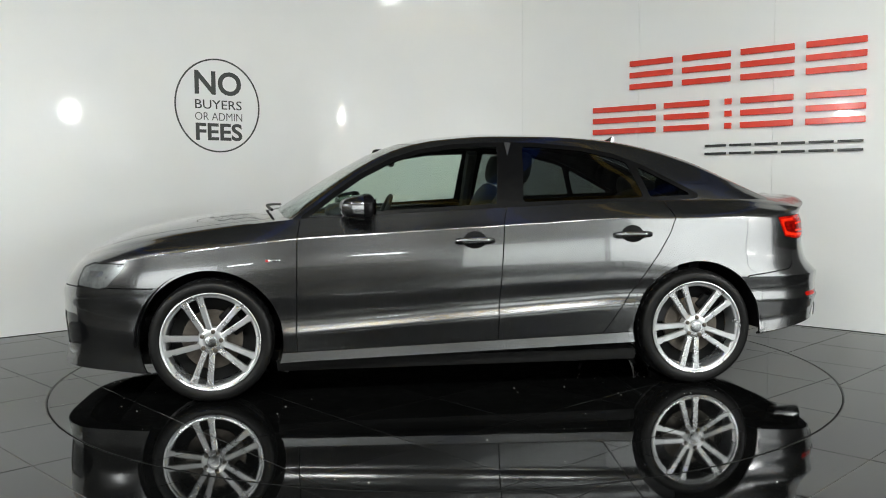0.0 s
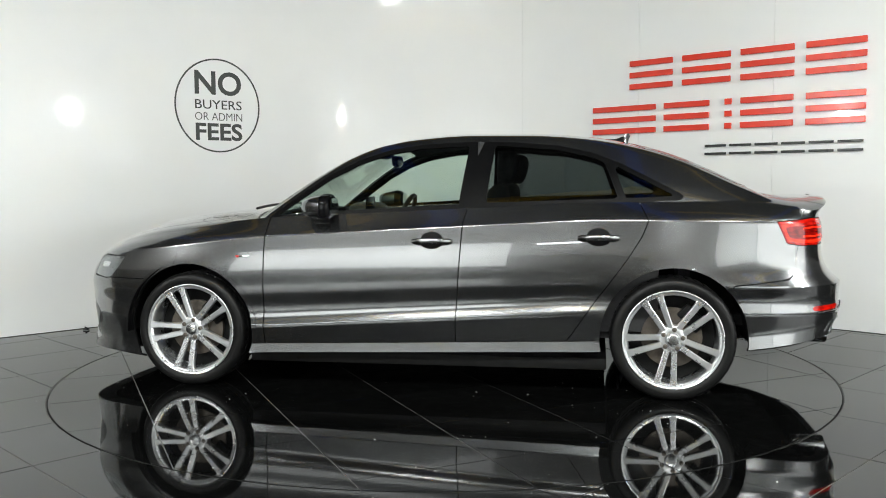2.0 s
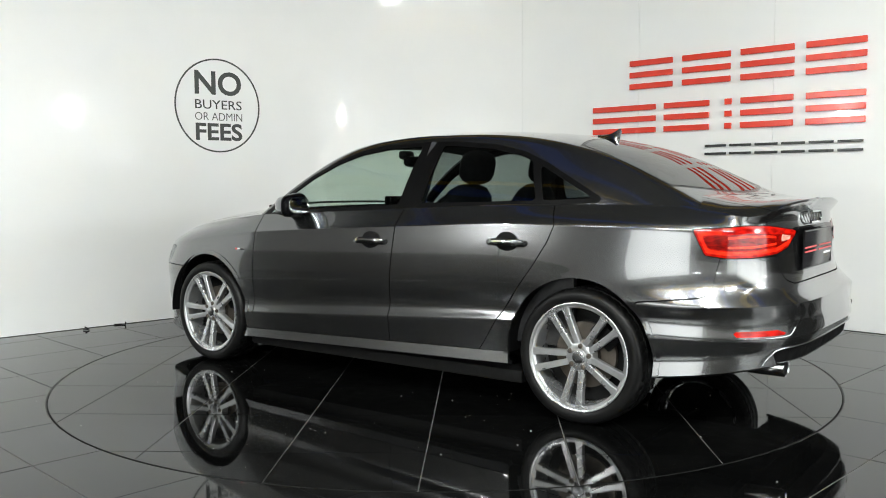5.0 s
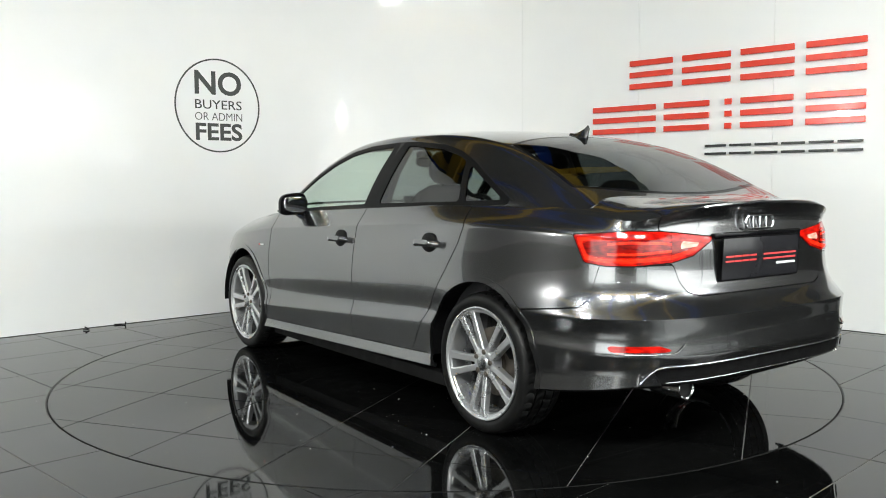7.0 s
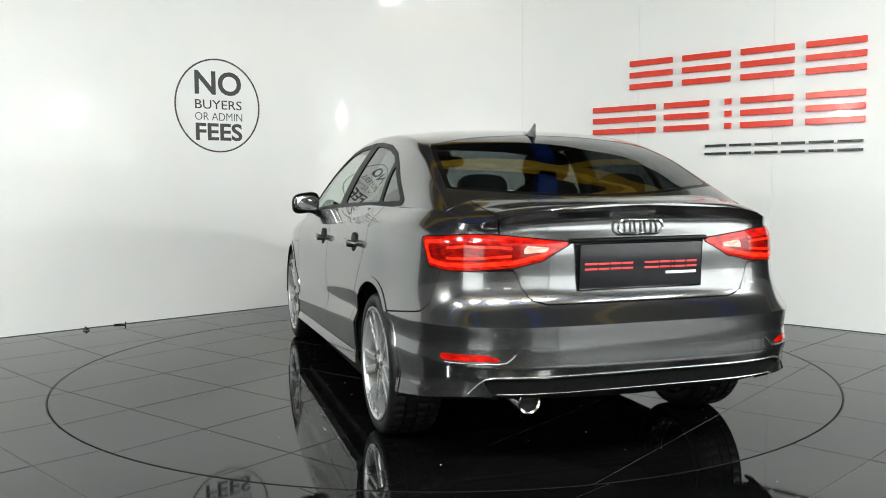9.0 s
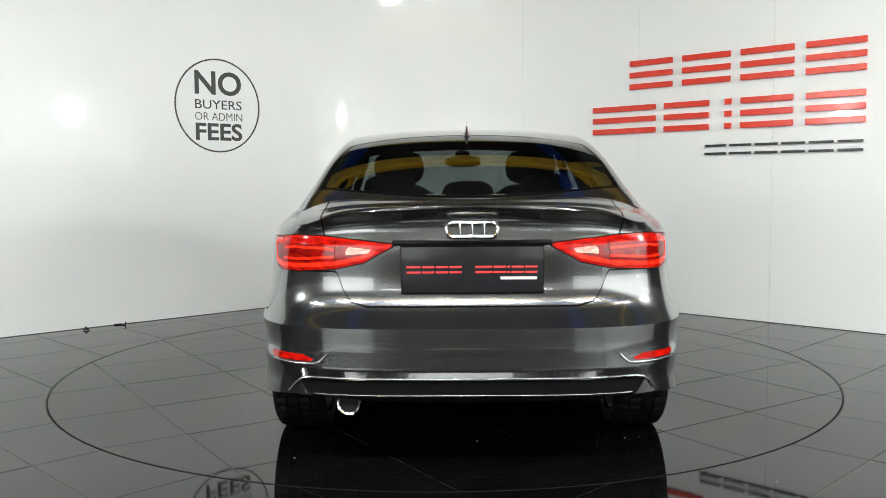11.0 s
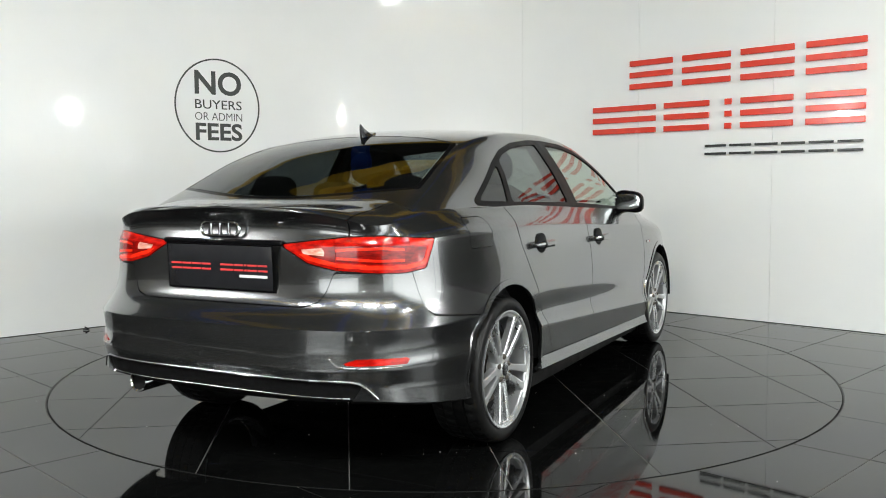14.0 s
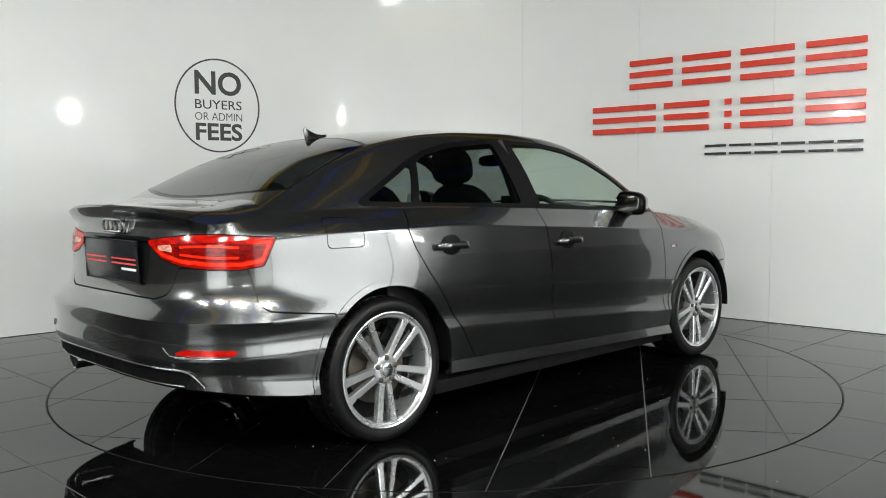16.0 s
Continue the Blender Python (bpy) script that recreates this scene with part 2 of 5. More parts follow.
def build_walls():
    cuts = [along_right(2.403 + 1.19 * k) for k in range(-1, 3)] + [along_right(5.35)]
    left = [along_left(6.3)]
    edges = left + cuts
    backing = bmesh.new()
    n = 120
    ss = [edges[0] + (edges[-1] - edges[0]) * i / n for i in range(n + 1)]
    rows = []
    for s in ss:
        a, b = wall_plan(s, 0.046), wall_plan(s, 0.16)
        rows.append([backing.verts.new((a.x, a.y, 0)), backing.verts.new((a.x, a.y, WALL_H - 0.02)),
                     backing.verts.new((b.x, b.y, WALL_H - 0.02)), backing.verts.new((b.x, b.y, 0))])
    for r0, r1 in zip(rows, rows[1:]):
        for k in range(4):
            backing.faces.new((r0[k], r1[k], r1[(k + 1) % 4], r0[(k + 1) % 4]))
    bmesh.ops.recalc_face_normals(backing, faces=backing.faces)
    wall = tagged(part("wall_curved", backing, WALL, None, "", None, 30), "curved white gloss panelled studio wall round the turntable", "wall", kind="structure")
    for s0, s1 in zip(edges, edges[1:]):
        if s1 - s0 > 0.05:
            p = wall_panel("panel", s0, s1, "")
            p.parent = wall


build_walls()


def on_wall(s, z, off=0.0):
    """A pose on the wall's face: x along it to the right, y up, z out of it."""
    p = wall_plan(s)
    t = (wall_plan(s + 0.01) - wall_plan(s - 0.01)).normalized()
    nrm = Vector((t.y, -t.x, 0))
    m = Matrix(((t.x, 0, nrm.x, 0), (t.y, 0, nrm.y, 0), (0, 1, 0, 0), (0, 0, 0, 1)))
    return Matrix.Translation((p.x + nrm.x * off, p.y + nrm.y * off, z)) @ m


# ---------------------------------------------------------------- shed round the studio, behind the camera
def slab(name, x0, x1, y0, y1, z0, z1, mat, label, cat):
    return tagged(part(name, box(x0, x1, y0, y1, z0, z1), mat, None, "", None, None), label, cat, kind="structure")


slab("wall_south", -9, 9, -11.2, -11, 0, CEIL, SHED, "grey cladding wall of the shed", "wall")
slab("wall_west", -9.2, -9, -11.2, 9, 0, CEIL, SHED, "grey cladding wall of the shed", "wall")
slab("wall_east", 9, 9.2, -11.2, 9, 0, CEIL, SHED, "grey cladding wall of the shed", "wall")
slab("wall_north", -9.2, 9.2, 9, 9.2, 0, CEIL, SHED, "grey cladding wall of the shed", "wall")
# added white wall out of view, to brighten reflections on the car's tail
slab("reflector_wall", 6.06, 6.16, -11, -2.2, 0, 3.6, WALL, "unseen white reflector wall added beside the studio", "wall")
# unseen dark bands, added to give the car's flanks contrast in their reflections
for nm, x0, x1, y0, y1 in (("dark_band_south", -9, 9, -11, -10.9), ("dark_band_west", -9, -8.9, -10.9, 9), ("dark_band_east", 8.9, 9, -10.9, 9)):
    slab(nm, x0, x1, y0, y1, 0, 1.5, DARK_BAND, "unseen dark brown band added low on the shed wall to darken reflections", "wall boards")
slab("ceiling", -9.2, 9.2, -11.2, 9.2, CEIL, CEIL + 0.15, SHED_ROOF, "grey shed roof over the studio", "ceiling")


def beam(mat, label, p, q, w=0.16):
    d = Vector(q) - Vector(p)
    bm = bmesh.new()
    L = d.length
    box(-w / 2, w / 2, 0, L, -w / 2, -w / 2 + 0.02, bm=bm)
    box(-w / 2, w / 2, 0, L, w / 2 - 0.02, w / 2, bm=bm)
    box(-0.01, 0.01, 0, L, -w / 2 + 0.02, w / 2 - 0.02, bm=bm)
    ob = part("steel_beam", bm, mat, None, "", None, None)
    ob.matrix_basis = Matrix.Translation(p) @ d.to_track_quat("Y", "Z").to_matrix().to_4x4()
    return tagged(ob, label, "beam", "roof beams")


for yy in (-8.0, -4.2, 1.7, 5.2):
    beam(YELLOW, "yellow painted steel roof beam under the ceiling", (-8.9, yy, 4.7), (8.9, yy, 4.7), 0.3)
for xx in (-4.6, -1.5, 1.5, 4.6):
    beam(BLUE, "blue painted steel roof beam under the ceiling", (xx, -10.9, 4.95), (xx, 8.9, 4.95), 0.24)
for x0, x1 in ((-4.4, -1.7), (1.7, 4.4)):
    beam(YELLOW, "yellow painted diagonal roof brace", (x0, -7.8, 4.72), (x1, -4.4, 4.72), 0.12)
    beam(YELLOW, "yellow painted diagonal roof brace", (x1, -4.0, 4.72), (x0, -0.6, 4.72), 0.12)
    beam(YELLOW, "yellow painted diagonal roof brace", (x0, 1.9, 4.72), (x1, 5.0, 4.72), 0.16)


def ceiling_lamp(x, y):
    lamp = new("ceiling_light", None)
    lamp.location = (x, y, CEIL)
    bm = bmesh.new()
    box(-0.8, 0.8, -0.3, 0.3, -0.09, -0.001, 0.01, bm=bm)
    part("frame", bm, SATIN, lamp)
    part("diffuser", box(-0.75, 0.75, -0.25, 0.25, -0.115, -0.09), TUBE, lamp, "", None, None)
    return tagged(lamp, "long white ceiling light panel in the shed roof", "ceiling light", "ceiling lights")


for lx, ly in LAMPS:
    ceiling_lamp(lx, ly)


def studio_lamp(x, y, z):
    """A round studio lamp on a three-legged stand."""
    lamp = new("studio_lamp", None)
    lamp.location = (x, y, 0)
    part("pole", tube([(0, 0, 0.25), (0, 0, z - 0.12)], 0.016, 12), MATT_BLACK, lamp)
    for k in range(3):
        a = 2 * math.pi * k / 3 + 0.4
        part("leg", tube([(0, 0, 0.75), (0.42 * math.cos(a), 0.42 * math.sin(a), 0.014)], 0.012, 8), MATT_BLACK, lamp)
    way = (Vector((0, 0.4, 0.9)) - Vector((x, y, z)))
    turn = Matrix.Translation((0, 0, z)) @ way.to_track_quat("Z", "Y").to_matrix().to_4x4()
    head = part("head", lathe([(0.0001, -0.14), (0.07, -0.14), (0.09, -0.05), (0.11, 0.10), (0.11, 0.12), (0.098, 0.12), (0.095, 0.10), (0.0001, 0.06)], 40, "z"), MATT_BLACK, lamp, "black lamp head", turn)
    part("diffuser", lathe([(0.0001, 0.108), (0.095, 0.108), (0.095, 0.102), (0.0001, 0.102)], 40, "z"), TUBE, head, "glowing round diffuser")
    part("yoke", tube([(0, -0.10, 0), (0, -0.03, -0.12), (0, 0.03, -0.12), (0, 0.10, 0)], 0.012, 8), MATT_BLACK, lamp, "", Matrix.Translation((0, 0, z)))
    return tagged(lamp, "round white studio lamp on a black tripod stand", "studio lamp", "studio lamps")


def wall_light(x, z):
    lamp = new("wall_light", None)
    lamp.location = (x, -10.98, z)
    part("housing", box(-0.5, 0.5, 0.0, 0.12, -0.06, 0.06, 0.01), SATIN, lamp)
    part("diffuser", box(-0.46, 0.46, 0.12, 0.15, -0.03, 0.03, 0.005), SOFT, lamp, "glowing white diffuser")
    return tagged(lamp, "short white wall light on the shed cladding", "wall light", "wall lights")


def softbox(x, y, z, wide, tall, turn=0.0, tubes=(), cloth=SOFT):
    """A large flat studio light on two stands, facing -x before its turn in degrees. Added out of view."""
    lamp = new("softbox", None)
    lamp.matrix_basis = pose(x, y, 0, 0, 0, turn)
    part("cloth", box(-0.05, -0.03, -wide / 2, wide / 2, z - tall / 2, z + tall / 2), cloth, lamp, "glowing white cloth", None, None)
    part("back", box(-0.03, 0.02, -wide / 2 - 0.02, wide / 2 + 0.02, z - tall / 2 - 0.02, z + tall / 2 + 0.02, 0.01), MATT_BLACK, lamp, "black cloth back")
    for yy, zz, half in tubes:
        part("tube", tube([(-0.09, yy - half, zz), (-0.09, yy + half, zz)], 0.018, 10), TUBE, lamp, "bright white tube")
    for yy in (-wide / 2 + 0.3, wide / 2 - 0.3):
        part("stand", tube([(0.06, yy, 0.02), (0.06, yy, z + tall / 2)], 0.02, 10), MATT_BLACK, lamp)
        part("foot", box(-0.30, 0.30, yy - 0.03, yy + 0.03, 0.0, 0.03, 0.006), MATT_BLACK, lamp)
    return tagged(lamp, "unseen wide white softbox on black stands, added to brighten the bodywork", "studio light", "softboxes")


# added panels, placed where the boot lid and doors must mirror something bright
softbox(5.6, -6.1, 1.8, 8.0, 2.2, 0.0, ((3.90, 1.60, 0.27), (2.75, 1.53, 0.18), (2.25, 0.84, 0.20)))
softbox(4.25, -10.4, 1.8, 2.6, 2.2, -90.0, (), SOFT_DIM)
softbox(-4.5, -9.3, 1.8, 4.8, 2.2, -118.0)
for lx, lz in TUBES:
    wall_light(lx, lz)
for lx, ly, lz in STANDS:
    studio_lamp(lx, ly, lz)

# ---------------------------------------------------------------- cutting surfaces along level lines
class Sheet:
    """Points with extra columns, and faces; cut by the sign of a function of the points."""

    def __init__(self, cols, faces):
        self.v = [tuple(c) for c in cols]
        self.f = [tuple(f) for f in faces]

    def arr(self):
        return np.array(self.v)

    def cut(self, faces, fun):
        """Splits faces in two lists: where fun > 0, and the rest."""
        a = self.arr()
        g = list(fun(a))
        made = {}
        pos, neg = [], []
        for f in faces:
            up = [g[i] > 0 for i in f]
            if all(up):
                pos.append(f)
                continue
            if not any(up):
                neg.append(f)
                continue
            p, n = [], []
            for k, i in enumerate(f):
                j = f[(k + 1) % len(f)]
                (p if up[k] else n).append(i)
                if up[k] != up[(k + 1) % len(f)]:
                    key = (min(i, j), max(i, j))
                    if key not in made:
                        i0, j0 = key
                        t = g[i0] / (g[i0] - g[j0])
                        va, vb = self.v[i0], self.v[j0]
                        self.v.append(tuple(x + (y - x) * t for x, y in zip(va, vb)))
                        made[key] = len(self.v) - 1
                    p.append(made[key])
                    n.append(made[key])
            if len(p) > 2:
                pos.append(tuple(p))
            if len(n) > 2:
                neg.append(tuple(n))
        return pos, neg

    def band(self, faces, fun, half):
        """Cuts out a gap: returns faces with fun > half and faces with fun < -half."""
        pos, rest = self.cut(faces, lambda a: fun(a) - half)
        gap, neg = self.cut(rest, lambda a: fun(a) + half)
        return pos, neg

    def mesh(self, name, faces, mat, mirror=0, smooth=32, push=0.0, thick=0.0):
        """A mesh of these faces. mirror: 0 as it is, 1 the other side, 2 both together.
        push: metres outwards. thick: depth of a turned-in rim."""
        if not faces:
            raise ValueError("no faces for " + name)
        used = sorted({i for f in faces for i in f})
        idx = {i: k for k, i in enumerate(used)}
        pts = np.array([self.v[i][:3] for i in used])
        fs = [tuple(idx[i] for i in f) for f in faces]
        if push or thick:
            nrm = np.zeros_like(pts)
            for f in fs:
                a, b, c = pts[f[0]], pts[f[1]], pts[f[2]]
                n = np.cross(b - a, c - a)
                for i in f:
                    nrm[i] += n
            nrm /= np.maximum(np.linalg.norm(nrm, axis=1), 1e-12)[:, None]
            pts = pts + nrm * push
            if thick:
                count = {}
                for f in fs:
                    for k in range(len(f)):
                        e = (f[k], f[(k + 1) % len(f)])
                        key = (min(e), max(e))
                        count.setdefault(key, []).append(e)
                rim = {}
                extra = []
                for key, es in count.items():
                    if len(es) == 1:
                        i, j = es[0]
                        if mirror == 2 and abs(pts[i][1]) < 1e-4 and abs(pts[j][1]) < 1e-4:
                            continue
                        for k in (i, j):
                            if k not in rim:
                                rim[k] = len(pts) + len(extra)
                                extra.append(pts[k] - nrm[k] * thick)
                        fs.append((j, i, rim[i], rim[j]))
                if extra:
                    pts = np.vstack([pts, np.array(extra)])
        flip = pts * np.array([1, -1, 1])
        if mirror == 0:
            return mesh_of(name, pts, fs, mat, smooth)
        if mirror == 1:
            return mesh_of(name, flip, [f[::-1] for f in fs], mat, smooth)
        n = len(pts)
        me = bpy.data.meshes.new(name)
        bm = bmesh.new()
        vs = [bm.verts.new(p) for p in pts] + [bm.verts.new(p) for p in flip]
        for f in fs:
            for g in (f, tuple(i + n for i in f[::-1])):
                try:
                    bm.faces.new([vs[i] for i in g])
                except ValueError:
                    pass
        bmesh.ops.remove_doubles(bm, verts=[v for v in bm.verts if abs(v.co.y) < 1e-4], dist=1e-4)
        bm.to_mesh(me)
        bm.free()
        me.materials.append(mat)
        me.polygons.foreach_set("use_smooth", [True] * len(me.polygons))
        me.set_sharp_from_angle(angle=radians(smooth))
        return me


def poly_sdf(px, py, pts, rnd=0.0):
    """Signed distance to a polygon, positive inside, with corners rounded by rnd."""
    px, py = np.asarray(px), np.asarray(py)
    best = np.full(px.shape, 1e9)
    inside = np.zeros(px.shape, bool)
    n = len(pts)
    for i in range(n):
        (ax, ay), (bx, by) = pts[i], pts[(i + 1) % n]
        ex, ey = bx - ax, by - ay
        t = np.clip(((px - ax) * ex + (py - ay) * ey) / (ex * ex + ey * ey + 1e-12), 0, 1)
        best = np.minimum(best, np.hypot(px - ax - t * ex, py - ay - t * ey))
        cross = ((ay > py) != (by > py)) & (px < (bx - ax) * (py - ay) / (by - ay + 1e-12) + ax)
        inside ^= cross
    return np.where(inside, best, -best) + rnd


# ---------------------------------------------------------------- floor and turntable
RIM = 2.2665
TILE_W = 0.6


def tile_piece(cx, cy, turn, keep, parent, base):
    """A tile with bevelled edges, cut to the ring where it meets it."""
    h = TILE_W / 2 - 0.0022
    c, s = math.cos(turn), math.sin(turn)
    near = max(0.0, math.hypot(cx, cy) - TILE_W * 0.71)
    far = math.hypot(cx, cy) + TILE_W * 0.71
    inner = keep == "in"
    limit = RIM - 0.009 if inner else RIM + 0.004
    whole = far < limit if inner else near > limit
    if whole:
        ob = part("tile", base, None, parent)
        ob.matrix_basis = Matrix.Translation((cx, cy, 0)) @ Matrix.Rotation(turn, 4, "Z")
        return ob
    n = 14
    cols, faces = [], []
    for i in range(n + 1):
        for j in range(n + 1):
            a, b = -h + 2 * h * i / n, -h + 2 * h * j / n
            cols.append((cx + c * a - s * b, cy + s * a + c * b, 0.0))
    for i in range(n):
        for j in range(n):
            k = i * (n + 1) + j
            faces.append((k, k + n + 1, k + n + 2, k + 1))
    sh = Sheet(cols, faces)
    pos, neg = sh.cut(sh.f, lambda a: np.hypot(a[:, 0], a[:, 1]) - limit)
    got = neg if inner else pos
    if not got:
        return None
    return part("tile", sh.mesh("tile", got, TILE, 0, 20, 0.0, 0.006), None, parent)


def build_floor():
    bm = bmesh.new()
    n = 96
    ring = [bm.verts.new((RIM * math.cos(2 * math.pi * k / n), RIM * math.sin(2 * math.pi * k / n), -0.0025)) for k in range(n)]
    low = [bm.verts.new((v.co.x, v.co.y, -0.05)) for v in ring]
    outer = []
    for k in range(n):
        a = 2 * math.pi * k / n
        d = 11.3 / max(abs(math.cos(a)), abs(math.sin(a)))
        outer.append(bm.verts.new((d * math.cos(a), d * math.sin(a), -0.0025)))
    for k in range(n):
        j = (k + 1) % n
        bm.faces.new((ring[k], outer[k], outer[j], ring[j]))
        bm.faces.new((ring[k], ring[j], low[j], low[k]))
    floor = tagged(part("floor", bm, GROUT, None, "", None, 30), "polished black tiled studio floor", "floor", kind="structure")
    base = tile_mesh()
    turn = radians(45)
    for i in range(-12, 13):
        for j in range(-12, 13):
            n0, m0 = -0.148 + TILE_W * (i + 0.5), -0.18 + TILE_W * (j + 0.5)
            cx, cy = (n0 - m0) * 0.70711, (n0 + m0) * 0.70711
            if math.hypot(cx, cy) < RIM - 0.43 or abs(cx) > 4.6 or cy < -4.8:
                continue
            p = Vector((cx, cy)) - CORNER
            if p.dot(Vector((-DL.y, DL.x))) > 0.3 or p.dot(Vector((-DR.y, DR.x))) > 0.3:
                continue
            tile_piece(cx, cy, turn, "out", floor, base)
    for x0, x1, y0, y1 in ((-9, -4.7, -11, 9), (4.7, 9, -11, 9), (-4.7, 4.7, -11, -4.9)):
        slab("floor_apron", x0, x1, y0, y1, -0.002, 0.0, TILE, "black polished floor of the shed", "floor")
    return floor


def tile_mesh():
    bm = box(-TILE_W / 2 + 0.0022, TILE_W / 2 - 0.0022, -TILE_W / 2 + 0.0022, TILE_W / 2 - 0.0022, -0.006, 0.0)
    bmesh.ops.bevel(bm, geom=[e for e in bm.edges if all(v.co.z > -0.001 for v in e.verts)], offset=0.0012, segments=1, affect="EDGES")
    me = bpy.data.meshes.new("tile")
    bm.to_mesh(me)
    bm.free()
    me.materials.append(TILE)
    return me


def build_turntable():
    table = new("turntable", None)
    tagged(table, "round black tiled turntable flush with the studio floor", "turntable")
    part("deck", lathe([(0.0001, -0.0025), (RIM - 0.009, -0.0025), (RIM - 0.009, -0.04), (0.0001, -0.04)], 128, "z"), GROUT, table)
    part("rim", lathe([(RIM - 0.0088, -0.001), (RIM - 0.0045, -0.001), (RIM - 0.0045, -0.03), (RIM - 0.0088, -0.03)], 128, "z"), GAP, table, "black rim band")
    base = tile_mesh()
    turn = radians(33.9)
    c, s = math.cos(turn), math.sin(turn)
    for i in range(-4, 4):
        for j in range(-4, 4):
            a, b = TILE_W * (i + 0.5), TILE_W * (j + 0.5)
            cx, cy = c * a - s * b, s * a + c * b
            if math.hypot(cx, cy) < RIM + 0.42:
                tile_piece(cx, cy, turn, "in", table, base)
    return table


build_floor()
TABLE = build_turntable()

# ---------------------------------------------------------------- signs on the wall


def text_mesh(body, height, width, thick, weight=0.0):
    """Lettering with the built-in font, fitted to a height and width, lying in xy."""
    cu = bpy.data.curves.new("text", "FONT")
    cu.body, cu.extrude, cu.offset = body, 0.01, weight
    cu.resolution_u = 4
    ob = bpy.data.objects.new("text", cu)
    scene.collection.objects.link(ob)
    dg = bpy.context.evaluated_depsgraph_get()
    me = bpy.data.meshes.new_from_object(ob.evaluated_get(dg))
    bpy.data.objects.remove(ob)
    co = np.array([v.co for v in me.vertices])
    lo, hi = co.min(0), co.max(0)
    for v in me.vertices:
        v.co = ((v.co.x - (lo[0] + hi[0]) / 2) * width / (hi[0] - lo[0]), (v.co.y - lo[1]) * height / (hi[1] - lo[1]),
                (v.co.z - lo[2]) / (hi[2] - lo[2]) * thick)
    return me


def build_notice():
    sign = new("round_sign", None)
    sign.matrix_basis = on_wall(along_left(2.538), 1.807, 0.001)
    ring = lathe([(0.402, 0), (0.402, 0.004), (0.389, 0.004), (0.389, 0)], 96, "z")
    part("ring", ring, VINYL, sign)
    rows = [("NO", 0.205, 0.44, 0.09, 0.022), ("BUYERS", 0.078, 0.44, -0.03, 0.0), ("OR ADMIN", 0.066, 0.445, -0.127, -0.012), ("FEES", 0.15, 0.44, -0.300, 0.024)]
    for body, h, w, z, weight in rows:
        me = text_mesh(body, h, w, 0.003, weight)
        me.materials.clear()
        me.materials.append(VINYL)
        part("lettering", me, None, sign, "", Matrix.Translation((0.004, z, 0)))
    tagged(sign, "round charcoal vinyl notice reading NO BUYERS OR ADMIN FEES", "sign")


def bars(sign, u0, u1, z0, z1, mat, count, t, depth=0.018):
    """A plain block of bars as wide as one character."""
    u0, u1 = u0 - U0, u1 - U0
    h = z1 - z0
    for k in range(count):
        zz = z0 + (h - t) * k / (count - 1)
        bm = box(u0, u1, zz, zz + t, 0.012, 0.012 + depth, 0.002, 1)
        part("bar", bm, mat, sign)


U0 = 3.1


def build_name_sign():
    sign = new("wall_sign", None)
    sign.matrix_basis = on_wall(along_right(U0), 0.0, 0.001)
    for u0, u1 in ((2.326, 2.735), (2.826, 3.248), (3.333, 3.76), (3.85, 4.286)):
        bars(sign, u0, u1, 1.926, 2.172, SIGN_RED, 3, 0.047)
    for u0, u1 in ((1.95, 2.58), (2.66, 3.07), (3.205, 3.262), (3.338, 3.758), (3.855, 4.286)):
        bars(sign, u0, u1, 1.548, 1.79, SIGN_RED, 3, 0.047)
    for k in range(6):
        u = 3.036 + k * 0.2115
        bars(sign, u, u + 0.183, 1.341, 1.425, SIGN_BLACK, 2, 0.019, 0.012)
    tagged(sign, "raised red and black bars fixed to the white wall", "sign")


build_notice()
build_name_sign()


def build_dust(name, parent, count, r0, r1, seed, label):
    """Fine pale specks lying on the tiles."""
    rng = random.Random(seed)
    bm = bmesh.new()
    for _ in range(count):
        a, r = rng.uniform(0, 2 * math.pi), math.sqrt(rng.uniform(r0 * r0, r1 * r1))
        x, y = r * math.cos(a), r * math.sin(a)
        p = Vector((x, y)) - CORNER
        if parent is None and (p.dot(Vector((-DL.y, DL.x))) > -0.05 or p.dot(Vector((-DR.y, DR.x))) > -0.05):
            continue
        s = rng.choice((0.0012, 0.0016, 0.002, 0.0026, 0.0036))
        m = Matrix.Translation((x, y, s * 0.4)) @ Matrix.Rotation(rng.uniform(0, 3), 4, "Z") @ Matrix.Diagonal((s, s * rng.uniform(0.5, 1.2), s * 0.5, 1))
        bmesh.ops.create_icosphere(bm, subdivisions=1, radius=1.0, matrix=m)
    ob = part(name, bm, DUST, parent, label)
    ob["kind"] = "stuff"
    return ob


build_dust("dust", TABLE, 150, 0.2, 2.2, 5, "pale dust specks")
tagged(build_dust("floor_dust", None, 120, 2.3, 4.2, 6, "pale dust specks on the black floor tiles"), category="dust", kind="stuff")
for px, py, ang in ((-2.62, 1.66, 0.4), (-2.78, 1.40, 1.2)):
    pts = [(px + 0.05 * k * math.cos(ang + k * 0.35), py + 0.05 * k * math.sin(ang - k * 0.5) * 0.4, 0.006 + (0.02 if k == 2 else 0)) for k in range(-1, 3)]
    tagged(part("cable_end", tube(pts, 0.005, 6), MATT_BLACK, None), "short black cable end on the floor by the wall", "cable", "cable ends")

# ---------------------------------------------------------------- the car: its body surface
# x forward, y to its left, z up, from the ground midway between the axles
AXLE, HUB_Z = 1.3185, 0.318


def tab(pairs):
    xs, ys = zip(*sorted(pairs))
    return lambda q: np.interp(q, xs, ys)


